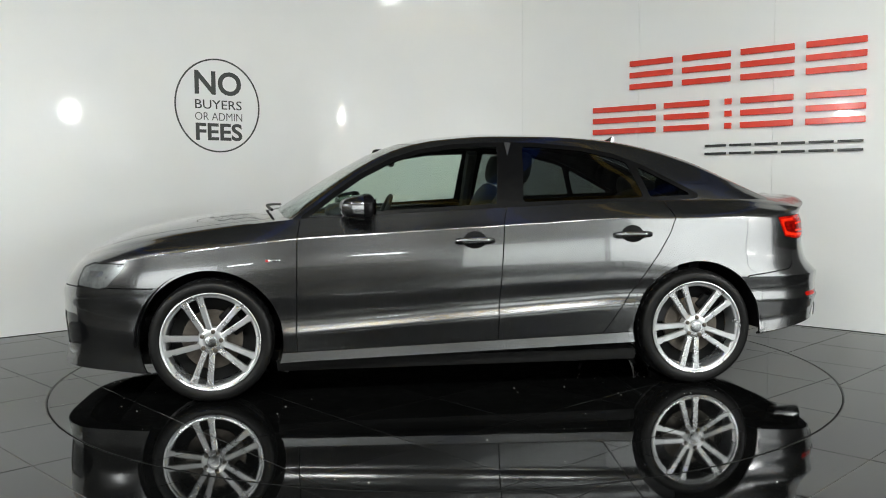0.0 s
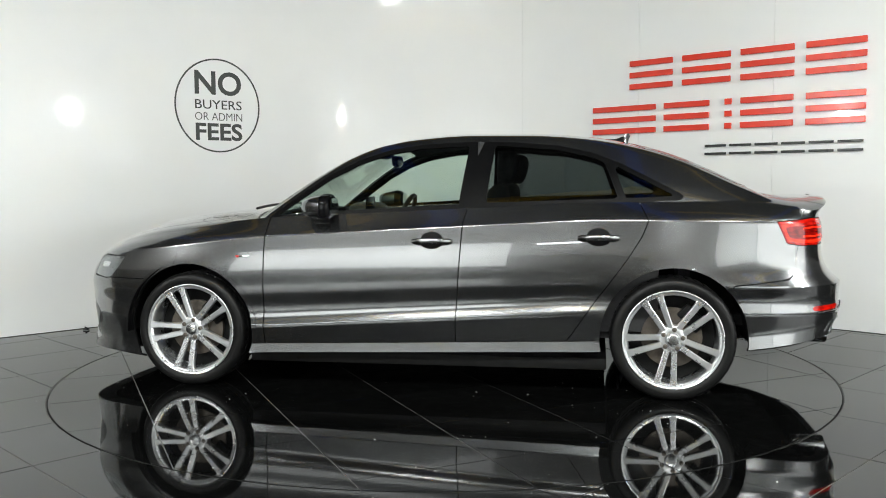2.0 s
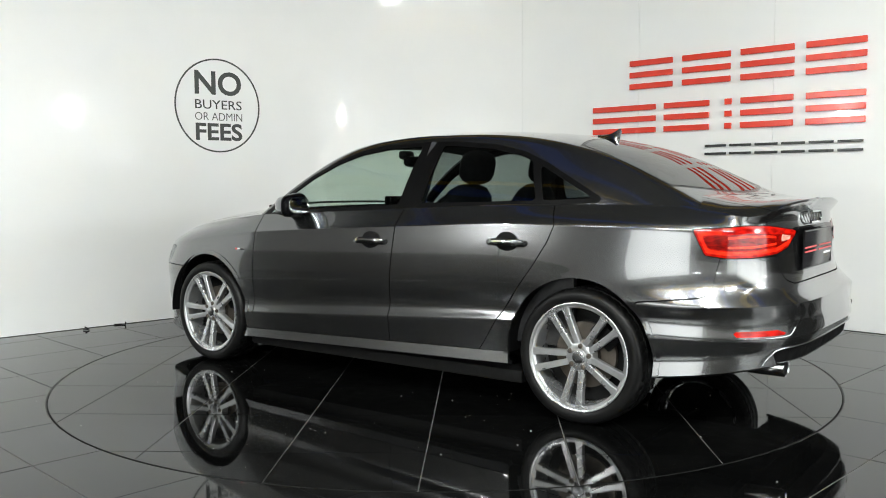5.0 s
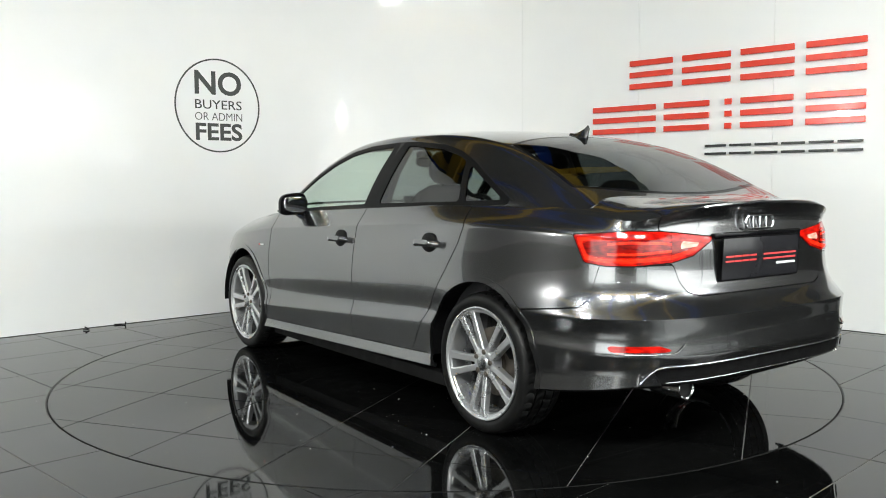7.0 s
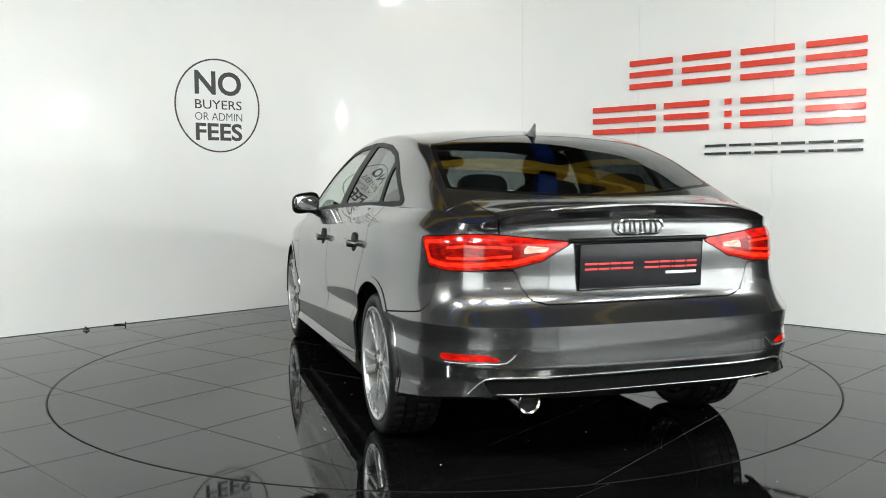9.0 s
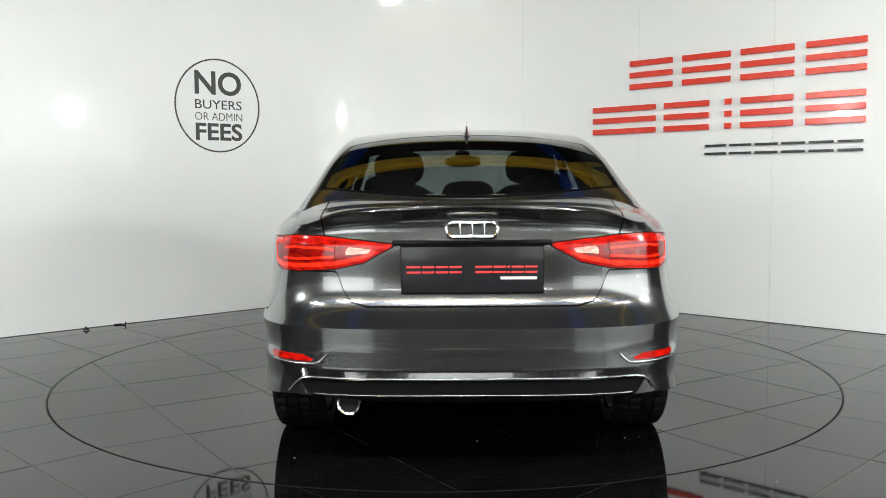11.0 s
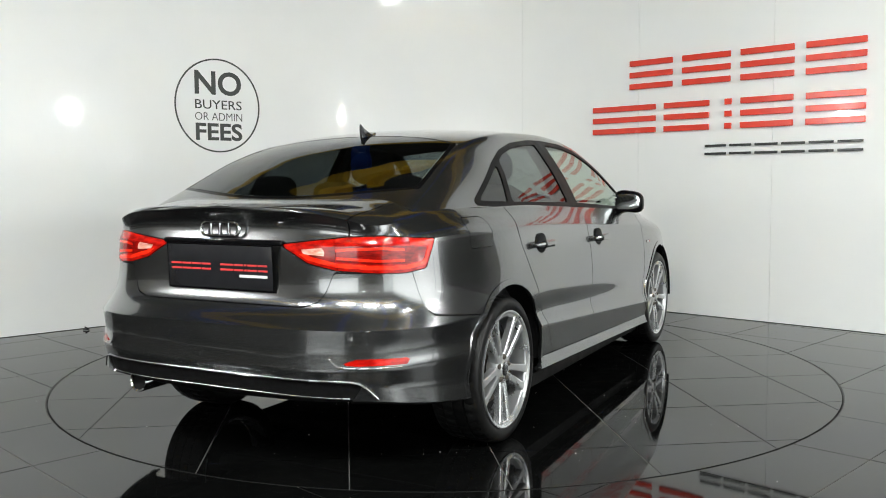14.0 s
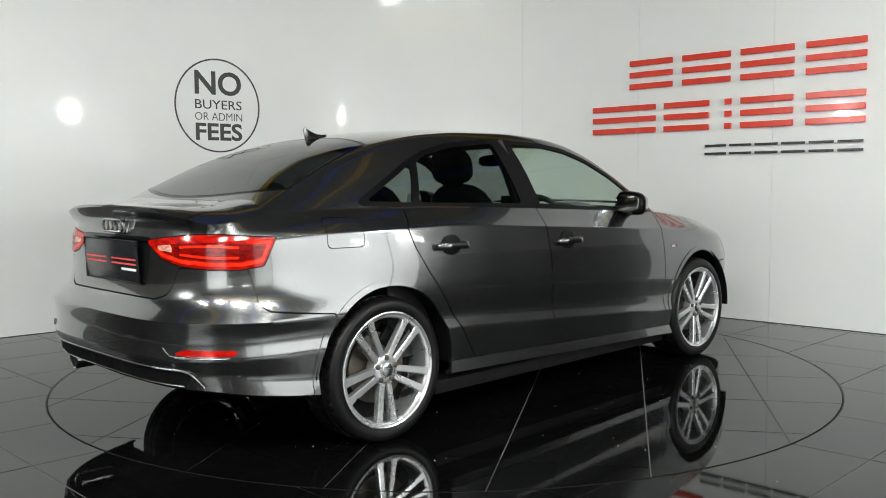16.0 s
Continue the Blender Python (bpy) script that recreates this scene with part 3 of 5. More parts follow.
def smooth_tab(pairs):
    """Smooth curve through pairs (monotone cubic)."""
    xs, ys = map(np.array, zip(*sorted(pairs)))
    h = np.diff(xs)
    d = np.diff(ys) / h
    m = np.zeros(len(xs))
    m[0], m[-1] = d[0], d[-1]
    for i in range(1, len(xs) - 1):
        if d[i - 1] * d[i] > 0:
            w1, w2 = 2 * h[i] + h[i - 1], h[i] + 2 * h[i - 1]
            m[i] = (w1 + w2) / (w1 / d[i - 1] + w2 / d[i])

    def f(q):
        q = np.clip(np.asarray(q, float), xs[0], xs[-1])
        i = np.clip(np.searchsorted(xs, q) - 1, 0, len(xs) - 2)
        t = (q - xs[i]) / h[i]
        return (ys[i] * (2 * t ** 3 - 3 * t ** 2 + 1) + ys[i + 1] * (3 * t ** 2 - 2 * t ** 3)
                + h[i] * (m[i] * (t ** 3 - 2 * t ** 2 + t) + m[i + 1] * (t ** 3 - t ** 2)))
    return f


def fair_tab(pairs, reach=0.20):
    """Straight lines between pairs, eased into one another over the reach."""
    xs, ys = zip(*sorted(pairs))
    u = np.linspace(-1, 1, 41)
    w = (1 - u * u) ** 2
    w /= w.sum()

    def f(q):
        q = np.asarray(q, float)
        out = np.zeros_like(q)
        for du, k in zip(u * reach, w):
            p = q + du
            v = np.interp(p, xs, ys)
            v = np.where(p < xs[0], ys[0] + (p - xs[0]) * (ys[1] - ys[0]) / (xs[1] - xs[0]), v)
            v = np.where(p > xs[-1], ys[-1] + (p - xs[-1]) * (ys[-1] - ys[-2]) / (xs[-1] - xs[-2]), v)
            out += v * k
        return out
    return f


W_SIDE, X_NOSE, X_TAIL = 0.897, 2.19, -2.235


def plan_outline(step=0.013):
    """Half outline from the nose's centre round the left side to the tail's centre."""
    pts = []
    for a in np.linspace(0, math.pi / 2, 400):
        n = 3.3
        pts.append((0.8 + (X_NOSE - 0.8) * math.cos(a) ** (2 / n), W_SIDE * math.sin(a) ** (2 / n)))
    for a in np.linspace(math.pi / 2, 0, 400):
        n = 4.3
        pts.append((-1.0 + (X_TAIL + 1.0) * math.cos(a) ** (2 / n), W_SIDE * math.sin(a) ** (2 / n)))
    p = np.array(pts)
    d = np.concatenate([[0], np.cumsum(np.hypot(*np.diff(p, axis=0).T))])
    keep = np.concatenate([[True], np.diff(d) > 1e-9])
    p, d = p[keep], d[keep]
    s = np.linspace(0, d[-1], int(d[-1] / step))
    o = np.stack([np.interp(s, d, p[:, 0]), np.interp(s, d, p[:, 1])], 1)
    o[0, 1] = o[-1, 1] = 0.0
    return o


OUT = plan_outline()
TAN = np.gradient(OUT, axis=0)
TAN /= np.linalg.norm(TAN, axis=1)[:, None]
NRM = np.stack([-TAN[:, 1], TAN[:, 0]], 1) * -1
if NRM[len(NRM) // 2][1] < 0:
    NRM = -NRM
NRM[0], NRM[-1] = (1, 0), (-1, 0)
QC = OUT[:, 0] + np.sign(OUT[:, 0]) * (W_SIDE - OUT[:, 1])   # unrolled coordinate


def q_rear(y):
    k = np.where(OUT[:, 0] < -1.2)[0]
    return float(np.interp(-y, -OUT[k, 1], QC[k]))


def q_side(x):
    return float(np.interp(-x, -OUT[:, 0], QC))


QS = (-3.13, -2.62, -2.3, -1.7, -0.9, 0.9, 1.6, 2.3, 3.08)
KNOTS = [  # heights at QS; depth inwards at the side, the nose and the tail; crease
    ((0.290, 0.300, 0.315, 0.262, 0.238, 0.192, 0.135, 0.150, 0.155), 0.040, 0.11, 0.10, 1),
    ((0.330, 0.332, 0.335, 0.275, 0.250, 0.204, 0.150, 0.165, 0.170), 0.006, -0.005, 0.03, 1),
    ((0.405, 0.403, 0.400, 0.350, 0.304, 0.251, 0.230, 0.260, 0.300), 0.019, 0.012, 0.012, 1),
    ((0.440, 0.444, 0.450, 0.460, 0.465, 0.352, 0.350, 0.400, 0.420), 0.000, 0.00, 0.000, 1),
    ((0.520, 0.520, 0.520, 0.530, 0.508, 0.398, 0.430, 0.480, 0.500), 0.015, 0.00, 0.004, 0),
    ((0.598, 0.598, 0.598, 0.590, 0.620, 0.560, 0.540, 0.560, 0.560), 0.002, 0.00, 0.000, 0),
    ((0.668, 0.670, 0.672, 0.680, 0.760, 0.700, 0.640, 0.630, 0.620), 0.006, 0.02, 0.070, 0),
    ((0.905, 0.903, 0.900, 0.925, 0.934, 0.845, 0.770, 0.695, 0.665), 0.028, 0.06, 0.104, 1),
    ((0.985, 0.972, 0.928, 0.945, 0.950, 0.862, 0.790, 0.715, 0.690), 0.038, 0.08, 0.116, 0),
    ((1.042, 1.022, 0.968, 1.020, 1.022, 0.945, 0.865, 0.772, 0.737), 0.100, 0.13, 0.078, 1),
]
TOP_IN = smooth_tab([(-3.2, 0.11), (-2.3, 0.11), (-1.9, 0.135), (-1.5, 0.138), (-0.9, 0.100), (-0.2, 0.080), (0.8, 0.085), (1.3, 0.13), (2.0, 0.14), (3.1, 0.13)])
BUMP_STEP = smooth_tab([(-3.2, 1), (-2.1, 1), (-1.75, 0.70), (-1.5, 0.42), (-1.2, 0.1), (-0.9, 0), (0, 0), (3.1, 0)])


SUBS = (3, 4, 6, 7, 8, 8, 24, 4, 7)


def lower_grid():
    """Rows from the sill upwards to the shoulder edge: arrays of points, and row numbers."""
    ny2, nf, nr = NRM[:, 1] ** 2, np.clip(NRM[:, 0], 0, 1) ** 2, np.clip(-NRM[:, 0], 0, 1) ** 2
    ks = []
    for i, (zs, side, front, rear, crease) in enumerate(KNOTS):
        z = fair_tab(list(zip(QS, zs)))(QC)
        sd = np.full(len(QC), side)
        if i == 9:
            sd = TOP_IN(QC)
        if i in (6, 7, 8):
            sd = sd + BUMP_STEP(QC) * (0.030 if i == 6 else 0.038)
        if i < 3:
            sd = sd + np.interp(QC, [1.5, 2.0, 3.1], [0, (0.06, 0.045, 0.02)[i], 0])
        if i == 3:
            sd = sd + np.interp(QC, [-1.2, -0.8, 0.9, 1.4], [0.006, 0, 0, 0.010])
        depth = sd * ny2 + front * nf + rear * nr
        p = np.stack([OUT[:, 0] - NRM[:, 0] * depth, OUT[:, 1] - NRM[:, 1] * depth, z], 1)
        p[0, 1] = p[-1, 1] = 0
        ks.append(p)
    rows, rid = [], []
    n = len(ks)
    chord = [np.linalg.norm(ks[i + 1] - ks[i], axis=1)[:, None] + 1e-6 for i in range(n - 1)]

    def slope(i):
        """Direction of the section through knot i, by the lengths of its two neighbours."""
        h0, h1 = chord[i - 1], chord[i]
        return ((ks[i] - ks[i - 1]) / h0 * h1 + (ks[i + 1] - ks[i]) / h1 * h0) / (h0 + h1)

    edge = BUMP_STEP(QC)[:, None]
    for i in range(n - 1):
        a, b = ks[i], ks[i + 1]
        ta = b - a if KNOTS[i][4] or i == 0 else slope(i) * chord[i]
        tb = b - a if KNOTS[i + 1][4] or i + 2 >= n else slope(i + 1) * chord[i]
        # the bumper's shelf ends in a crisp edge
        if i == 5:
            ta = ta + (b - a - ta) * edge
        if i == 4:
            tb = tb + (b - a - tb) * edge
        sub = SUBS[i]
        for k in range(sub):
            t = k / sub
            rows.append(a * (2 * t ** 3 - 3 * t ** 2 + 1) + b * (3 * t ** 2 - 2 * t ** 3) + ta * (t ** 3 - 2 * t ** 2 + t) + tb * (t ** 3 - t ** 2))
            rid.append(i + t)
    rows.append(ks[-1])
    rid.append(n - 1)
    rows = np.array(rows)
    return rows, rid


ZC = smooth_tab([(2.07, 0.745), (1.98, 0.802), (1.888, 0.846), (1.67, 0.913), (1.418, 0.954), (1.206, 0.974), (0.994, 0.982), (0.8, 0.985),
                 (-1.5, 1.085), (-1.72, 1.080), (-1.82, 1.066), (-1.94, 1.046), (-2.02, 1.043), (-2.08, 1.047), (-2.125, 1.046)])


def body_sheet():
    rows, rid = lower_grid()
    nr, nc = rows.shape[:2]
    cols = [(*rows[r, c], QC[c], rid[r]) for r in range(nr) for c in range(nc)]
    faces = [(r * nc + c, (r + 1) * nc + c, (r + 1) * nc + c + 1, r * nc + c + 1) for r in range(nr - 1) for c in range(nc - 1)]
    top = rows[-1]
    m = 26
    prev = [(nr - 1) * nc + c for c in range(nc)]
    for k in range(1, m + 1):
        t = k / m
        cur = []
        for c in range(nc):
            x, ye, ze = top[c]
            u = 1 - (1 - t) ** (3.2 if x > 0 else 7.0)
            z = ze + (max(ZC(x), ze) - ze) * u
            cur.append(len(cols))
            cols.append((x, ye * (1 - t), z, QC[c], 9 + t))
        for c in range(nc - 1):
            faces.append((prev[c], cur[c], cur[c + 1], prev[c + 1]))
        prev = cur
    sh = Sheet(cols, faces)
    # face the right way: outward normals
    a, b, d = (np.array(sh.v[i][:3]) for i in sh.f[len(sh.f) // 4][:3])
    if np.cross(b - a, d - a)[1] < 0:
        sh.f = [f[::-1] for f in sh.f]
    return sh, top


def X(a):
    return a[:, 0]


def Y(a):
    return a[:, 1]


def Z(a):
    return a[:, 2]


def Q(a):
    return a[:, 3]


def R(a):
    return a[:, 4]


SEAM_F = tab([(0.25, 0.875), (0.352, 0.879), (0.845, 0.868), (0.936, 0.853), (1.05, 0.84)])
SEAM_B = tab([(0.25, -0.193), (0.421, -0.194), (0.918, -0.232), (0.998, -0.254), (1.1, -0.27)])
SEAM_R = tab([(0.25, -0.73), (0.335, -0.802), (0.465, -0.889), (0.739, -1.091), (0.85, -1.160), (0.93, -1.192), (1.029, -1.145), (1.1, -1.12)])
BUMPER_TOP = tab([(-3.2, 0.671), (-2.72, 0.671), (-2.64, 0.69), (-2.60, 0.73), (-2.56, 0.80), (-2.15, 0.80), (-2.05, 0.80), (-2.0, 0.66), (-1.95, 0.632), (-1.65, 0.603), (-1.5, 0.59)])
GAPW = 0.0030

car = new("car", None)
tagged(car, "dark grey metallic four-door saloon car parked on the turntable", "car")


def both(name, sh, faces, mat, label="", push=0.0, thick=0.012, parent=None, smooth=32):
    for mir in (0, 1):
        part(name, sh.mesh(name, faces, mat, mir, smooth, push, thick), None, parent or car, label)


def build_body():
    sh, top = body_sheet()
    all_faces = sh.f
    # leave out the top under the cabin
    _, all_faces = sh.cut(all_faces, lambda a: np.minimum(np.minimum(a[:, 4] - 9.02, 0.86 - X(a)), X(a) + 1.66))
    # wheel openings
    for ax in (AXLE, -AXLE):
        all_faces, _ = sh.cut(all_faces, lambda a: np.where(Y(a) > 0.4, np.hypot(X(a) - ax, Z(a) - HUB_Z) - 0.372, 1.0))
    # the dark shell behind the gaps
    inner = [f for f in all_faces if max(sh.v[i][4] for i in f) <= 9.6]
    part("inner_shell", sh.mesh("inner_shell", inner, GAP, 2, 32, -0.012), None, car, "black inner shell")
    rest = all_faces
    # flat lips round the wheel openings
    for ax in (AXLE, -AXLE):
        lip, rest = sh.cut(rest, lambda a: np.where((Y(a) > 0.4) & (Z(a) > 0.27), 0.398 - np.hypot(X(a) - ax, Z(a) - HUB_Z), -1))
        both("wheel_arch", sh, lip, PAINT, "grey painted arch lip", 0.0035, 0.012)
    # tail lamps
    def tail(a):
        pts = [(q_side(-1.845), 0.922), (q_side(-1.90), 0.80 + 0.01), (q_rear(0.80), 0.797), (q_rear(0.72), 0.797), (q_rear(0.545), 0.808), (q_rear(0.42), 0.832), (q_rear(0.30), 0.893),
               (q_rear(0.295), 0.905), (q_rear(0.45), 0.921), (q_rear(0.60), 0.934), (q_rear(0.74), 0.937)]
        return np.where(X(a) < -1.5, poly_sdf(Q(a), Z(a), pts, 0.0), -1)
    lamp, rest = sh.band(rest, tail, 0.0022)
    qsplit = q_rear(0.548)
    split = lambda a: -(Q(a) - qsplit - (Z(a) - 0.86) * -0.10)
    inner_l, outer_l = sh.band(lamp, split, 0.0015)
    for mir in (0, 1):
        for nm, fs in (("tail_lamp", outer_l), ("boot_lamp", inner_l)):
            ob = part(nm, sh.mesh(nm, fs, RED, mir, 40, 0.001, 0.012), None, car, "glossy red tail lamp")
            strip, _ = sh.cut(fs, lambda a: tail(a) - 0.013)
            strip, _ = sh.cut(strip, lambda a: 0.029 - tail(a))
            if nm == "tail_lamp":
                keep = lambda a: np.maximum(Q(a) + 2.06, (0.835 - Z(a)) * 1.0)
                strip, _ = sh.cut(strip, keep)
            else:
                strip, _ = sh.cut(strip, lambda a: 0.868 - Z(a))
            part("light_guide", sh.mesh("light_guide", strip, RED_GLOW, mir, 40, 0.0035, 0.003), None, ob, "bright red light guide")
            dark, _ = sh.cut(fs, lambda a: tail(a) - (0.034 if nm == "tail_lamp" else 0.030))
            part("lamp_chamber", sh.mesh("lamp_chamber", dark, RED_DARK, mir, 40, 0.002, 0.002), None, ob, "deep red lamp chamber")
            if nm == "boot_lamp":
                pts = [(q_rear(0.50), 0.862), (q_rear(0.40), 0.868), (q_rear(0.385), 0.884), (q_rear(0.49), 0.893)]
                rev, _ = sh.cut(fs, lambda a: poly_sdf(Q(a), Z(a), pts))
                part("reversing_lamp", sh.mesh("reversing_lamp", rev, CLEAR_LAMP, mir, 40, 0.0035, 0.003), None, ob, "pale clear reversing lamp")
            else:
                sp, _ = sh.cut(fs, lambda a: tail(a) - 0.042)
                sp, _ = sh.cut(sp, lambda a: 0.052 - tail(a))
                sp, _ = sh.cut(sp, lambda a: -Q(a) - 2.1)
                part("light_guide", sh.mesh("light_guide", sp, RED_GLOW, mir, 40, 0.003, 0.002), None, ob, "bright red light guide")
    # head lamps
    head_pts = [(q_side(2.035), 0.605), (q_side(2.03), 0.70), (q_side(1.96), 0.725), (q_side(1.76), 0.722), (q_side(1.80), 0.665), (q_side(1.86), 0.600), (q_side(1.90), 0.592)]
    head = lambda a: np.where(X(a) > 1.4, poly_sdf(Q(a), Z(a), head_pts), -1)
    hl, rest = sh.band(rest, head, 0.0025)
    for mir in (0, 1):
        ob = part("head_lamp", sh.mesh("head_lamp", hl, LENS_GLASS, mir, 40, 0.001, 0.004), None, car, "clear headlamp with a pale lens inside")
        part("housing", sh.mesh("housing", hl, LAMP_GREY, mir, 40, -0.007, 0.0), None, ob, "grey lamp housing")
        core, _ = sh.cut(hl, lambda a: poly_sdf(Q(a), Z(a), [(q_side(1.97), 0.655), (q_side(1.965), 0.685), (q_side(1.88), 0.685), (q_side(1.89), 0.655)]))
        part("projector", sh.mesh("projector", core, CHROME, mir, 40, -0.002, 0.004), None, ob, "bright projector lens")
    # front intakes
    intake = lambda a: np.where(X(a) > 1.5, np.maximum(poly_sdf(Q(a), Z(a), [(2.30, 0.290), (2.17, 0.335), (2.20, 0.395), (2.34, 0.450), (2.62, 0.450), (2.62, 0.27)]),
                                                        poly_sdf(Q(a), Z(a), [(2.72, 0.24), (2.66, 0.66), (2.75, 0.69), (3.2, 0.69), (3.2, 0.22)])), -1)
    gr, rest = sh.band(rest, intake, 0.001)
    part("grille", sh.mesh("grille", gr, GLOSS_BLACK, 2, 40, -0.006), None, car, "gloss black front grille and intakes")
    # front bumper
    fb, rest = sh.band(rest, lambda a: np.minimum(Q(a) - 1.64, 0.598 - Z(a)), GAPW)
    lip, fb = sh.cut(fb, lambda a: 0.95 - R(a))
    part("front_lip", sh.mesh("front_lip", lip, MATT_BLACK, 2, 32, 0, 0.012), None, car, "black lower lip")
    part("front_bumper", sh.mesh("front_bumper", fb, PAINT, 2, 32, 0, 0.012), None, car)
    # bonnet
    bon, rest = sh.band(rest, lambda a: np.where(X(a) > 0.5, np.minimum(R(a) - 9.10, X(a) - 0.80), -1), GAPW)
    part("bonnet", sh.mesh("bonnet", bon, PAINT, 2, 32, 0, 0.012), None, car)
    # reflectors in the rear bumper
    ref_pts = [(q_rear(0.575), 0.470), (q_rear(0.78), 0.466), (q_rear(0.79), 0.490), (q_rear(0.64), 0.494)]
    refl = lambda a: np.where(X(a) < -1.5, poly_sdf(Q(a), Z(a), ref_pts), -1)
    rf, rest = sh.cut(rest, refl)
    both("reflector", sh, rf, RED, "red bumper reflector", 0.0005, 0.006)
    # diffuser
    dif = lambda a: np.where((X(a) < -1.8), np.minimum(0.404 - Z(a), np.minimum(-Q(a) + q_rear(0.665), 9) + (0.404 - Z(a)) * -0.9), -1)
    df, rest = sh.cut(rest, dif)
    part("diffuser", sh.mesh("diffuser", df, DEEP_BLACK, 2, 32, -0.009, 0.0), None, car, "black lower diffuser")
    low, rest = sh.cut(rest, lambda a: np.where((X(a) < -1.6), 0.85 - R(a), -1))
    both("bumper_lip", sh, low, DEEP_BLACK, "black lower lip", 0, 0.01)
    # rear bumper
    rb, rest = sh.band(rest, lambda a: np.minimum(-Q(a) - 1.62, BUMPER_TOP(Q(a)) - Z(a)), GAPW)
    part("rear_bumper", sh.mesh("rear_bumper", rb, PAINT, 2, 32, 0, 0.012), None, car)
    # boot lid
    lid_edge = tab([(0.66, 0.47), (0.674, 0.485), (0.70, 0.520), (0.80, 0.549), (0.92, 0.560), (1.1, 0.585)])
    lid, rest = sh.band(rest, lambda a: np.where(X(a) < -1.78, np.minimum(lid_edge(Z(a)) - Y(a), -1.6 - X(a)), -1), GAPW)
    boot = part("boot_lid", sh.mesh("boot_lid", lid, PAINT, 2, 32, 0, 0.012), None, car)
    # sills
    sill, rest = sh.band(rest, lambda a: np.where(np.abs(X(a)) < 1.15, 2.0 - R(a), -1), 0.02)
    both("sill", sh, sill, PAINT, "", 0, 0.02)
    # doors
    fd, rest = sh.band(rest, lambda a: np.where(R(a) < 9.03, np.minimum(SEAM_F(Z(a)) - X(a), X(a) - SEAM_B(Z(a))), -1), GAPW)
    both("front_door", sh, fd, PAINT)
    rd, rest = sh.band(rest, lambda a: np.where(R(a) < 9.03, np.minimum(SEAM_B(Z(a)) - X(a), X(a) - SEAM_R(Z(a))), -1), GAPW)
    both("rear_door", sh, rd, PAINT)
    fr, rest = sh.cut(rest, lambda a: X(a) - 0.3)
    both("front_wing", sh, fr, PAINT)
    # fuel flap on the right-hand quarter
    flap = lambda a: poly_sdf(X(a), Z(a), [(-1.445, 0.865), (-1.435, 0.88), (-1.435, 0.975), (-1.45, 0.99), (-1.60, 0.99), (-1.615, 0.975), (-1.615, 0.88), (-1.605, 0.865)])
    part("rear_quarter", sh.mesh("rear_quarter", rest, PAINT, 0, 32, 0, 0.012), None, car)
    fl, rq = sh.band(rest, flap, 0.0015)
    part("rear_quarter", sh.mesh("rear_quarter", rq, PAINT, 1, 32, 0, 0.012), None, car)
    part("fuel_flap", sh.mesh("fuel_flap", fl, PAINT, 1, 32, 0, 0.01), None, car)
    return sh, top, boot


SH, TOP_EDGE, BOOT = build_body()

# ---------------------------------------------------------------- the cabin above the belt
ROOF_C = smooth_tab([(1.12, 0.905), (1.03, 0.965), (0.945, 1.018), (0.77, 1.127), (0.597, 1.229), (0.426, 1.316), (0.257, 1.371), (0.089, 1.401), (-0.243, 1.422),
                     (-0.57, 1.418), (-0.733, 1.409), (-0.894, 1.393), (-1.055, 1.367), (-1.215, 1.332), (-1.374, 1.281), (-1.533, 1.212), (-1.692, 1.133), (-1.82, 1.067), (-1.95, 1.01)])
DROP = smooth_tab([(1.12, 0.12), (0.9, 0.105), (0.77, 0.088), (0.6, 0.068), (0.426, 0.055), (0.257, 0.046), (0.0, 0.044), (-0.5, 0.044), (-1.0, 0.046), (-1.3, 0.055), (-1.55, 0.055), (-1.8, 0.04), (-1.95, 0.03)])
NARROW = smooth_tab([(1.12, 0.93), (0.85, 0.98), (0.5, 1.0), (-0.7, 1.0), (-1.1, 0.98), (-1.4, 0.945), (-1.7, 0.90), (-1.95, 0.86)])


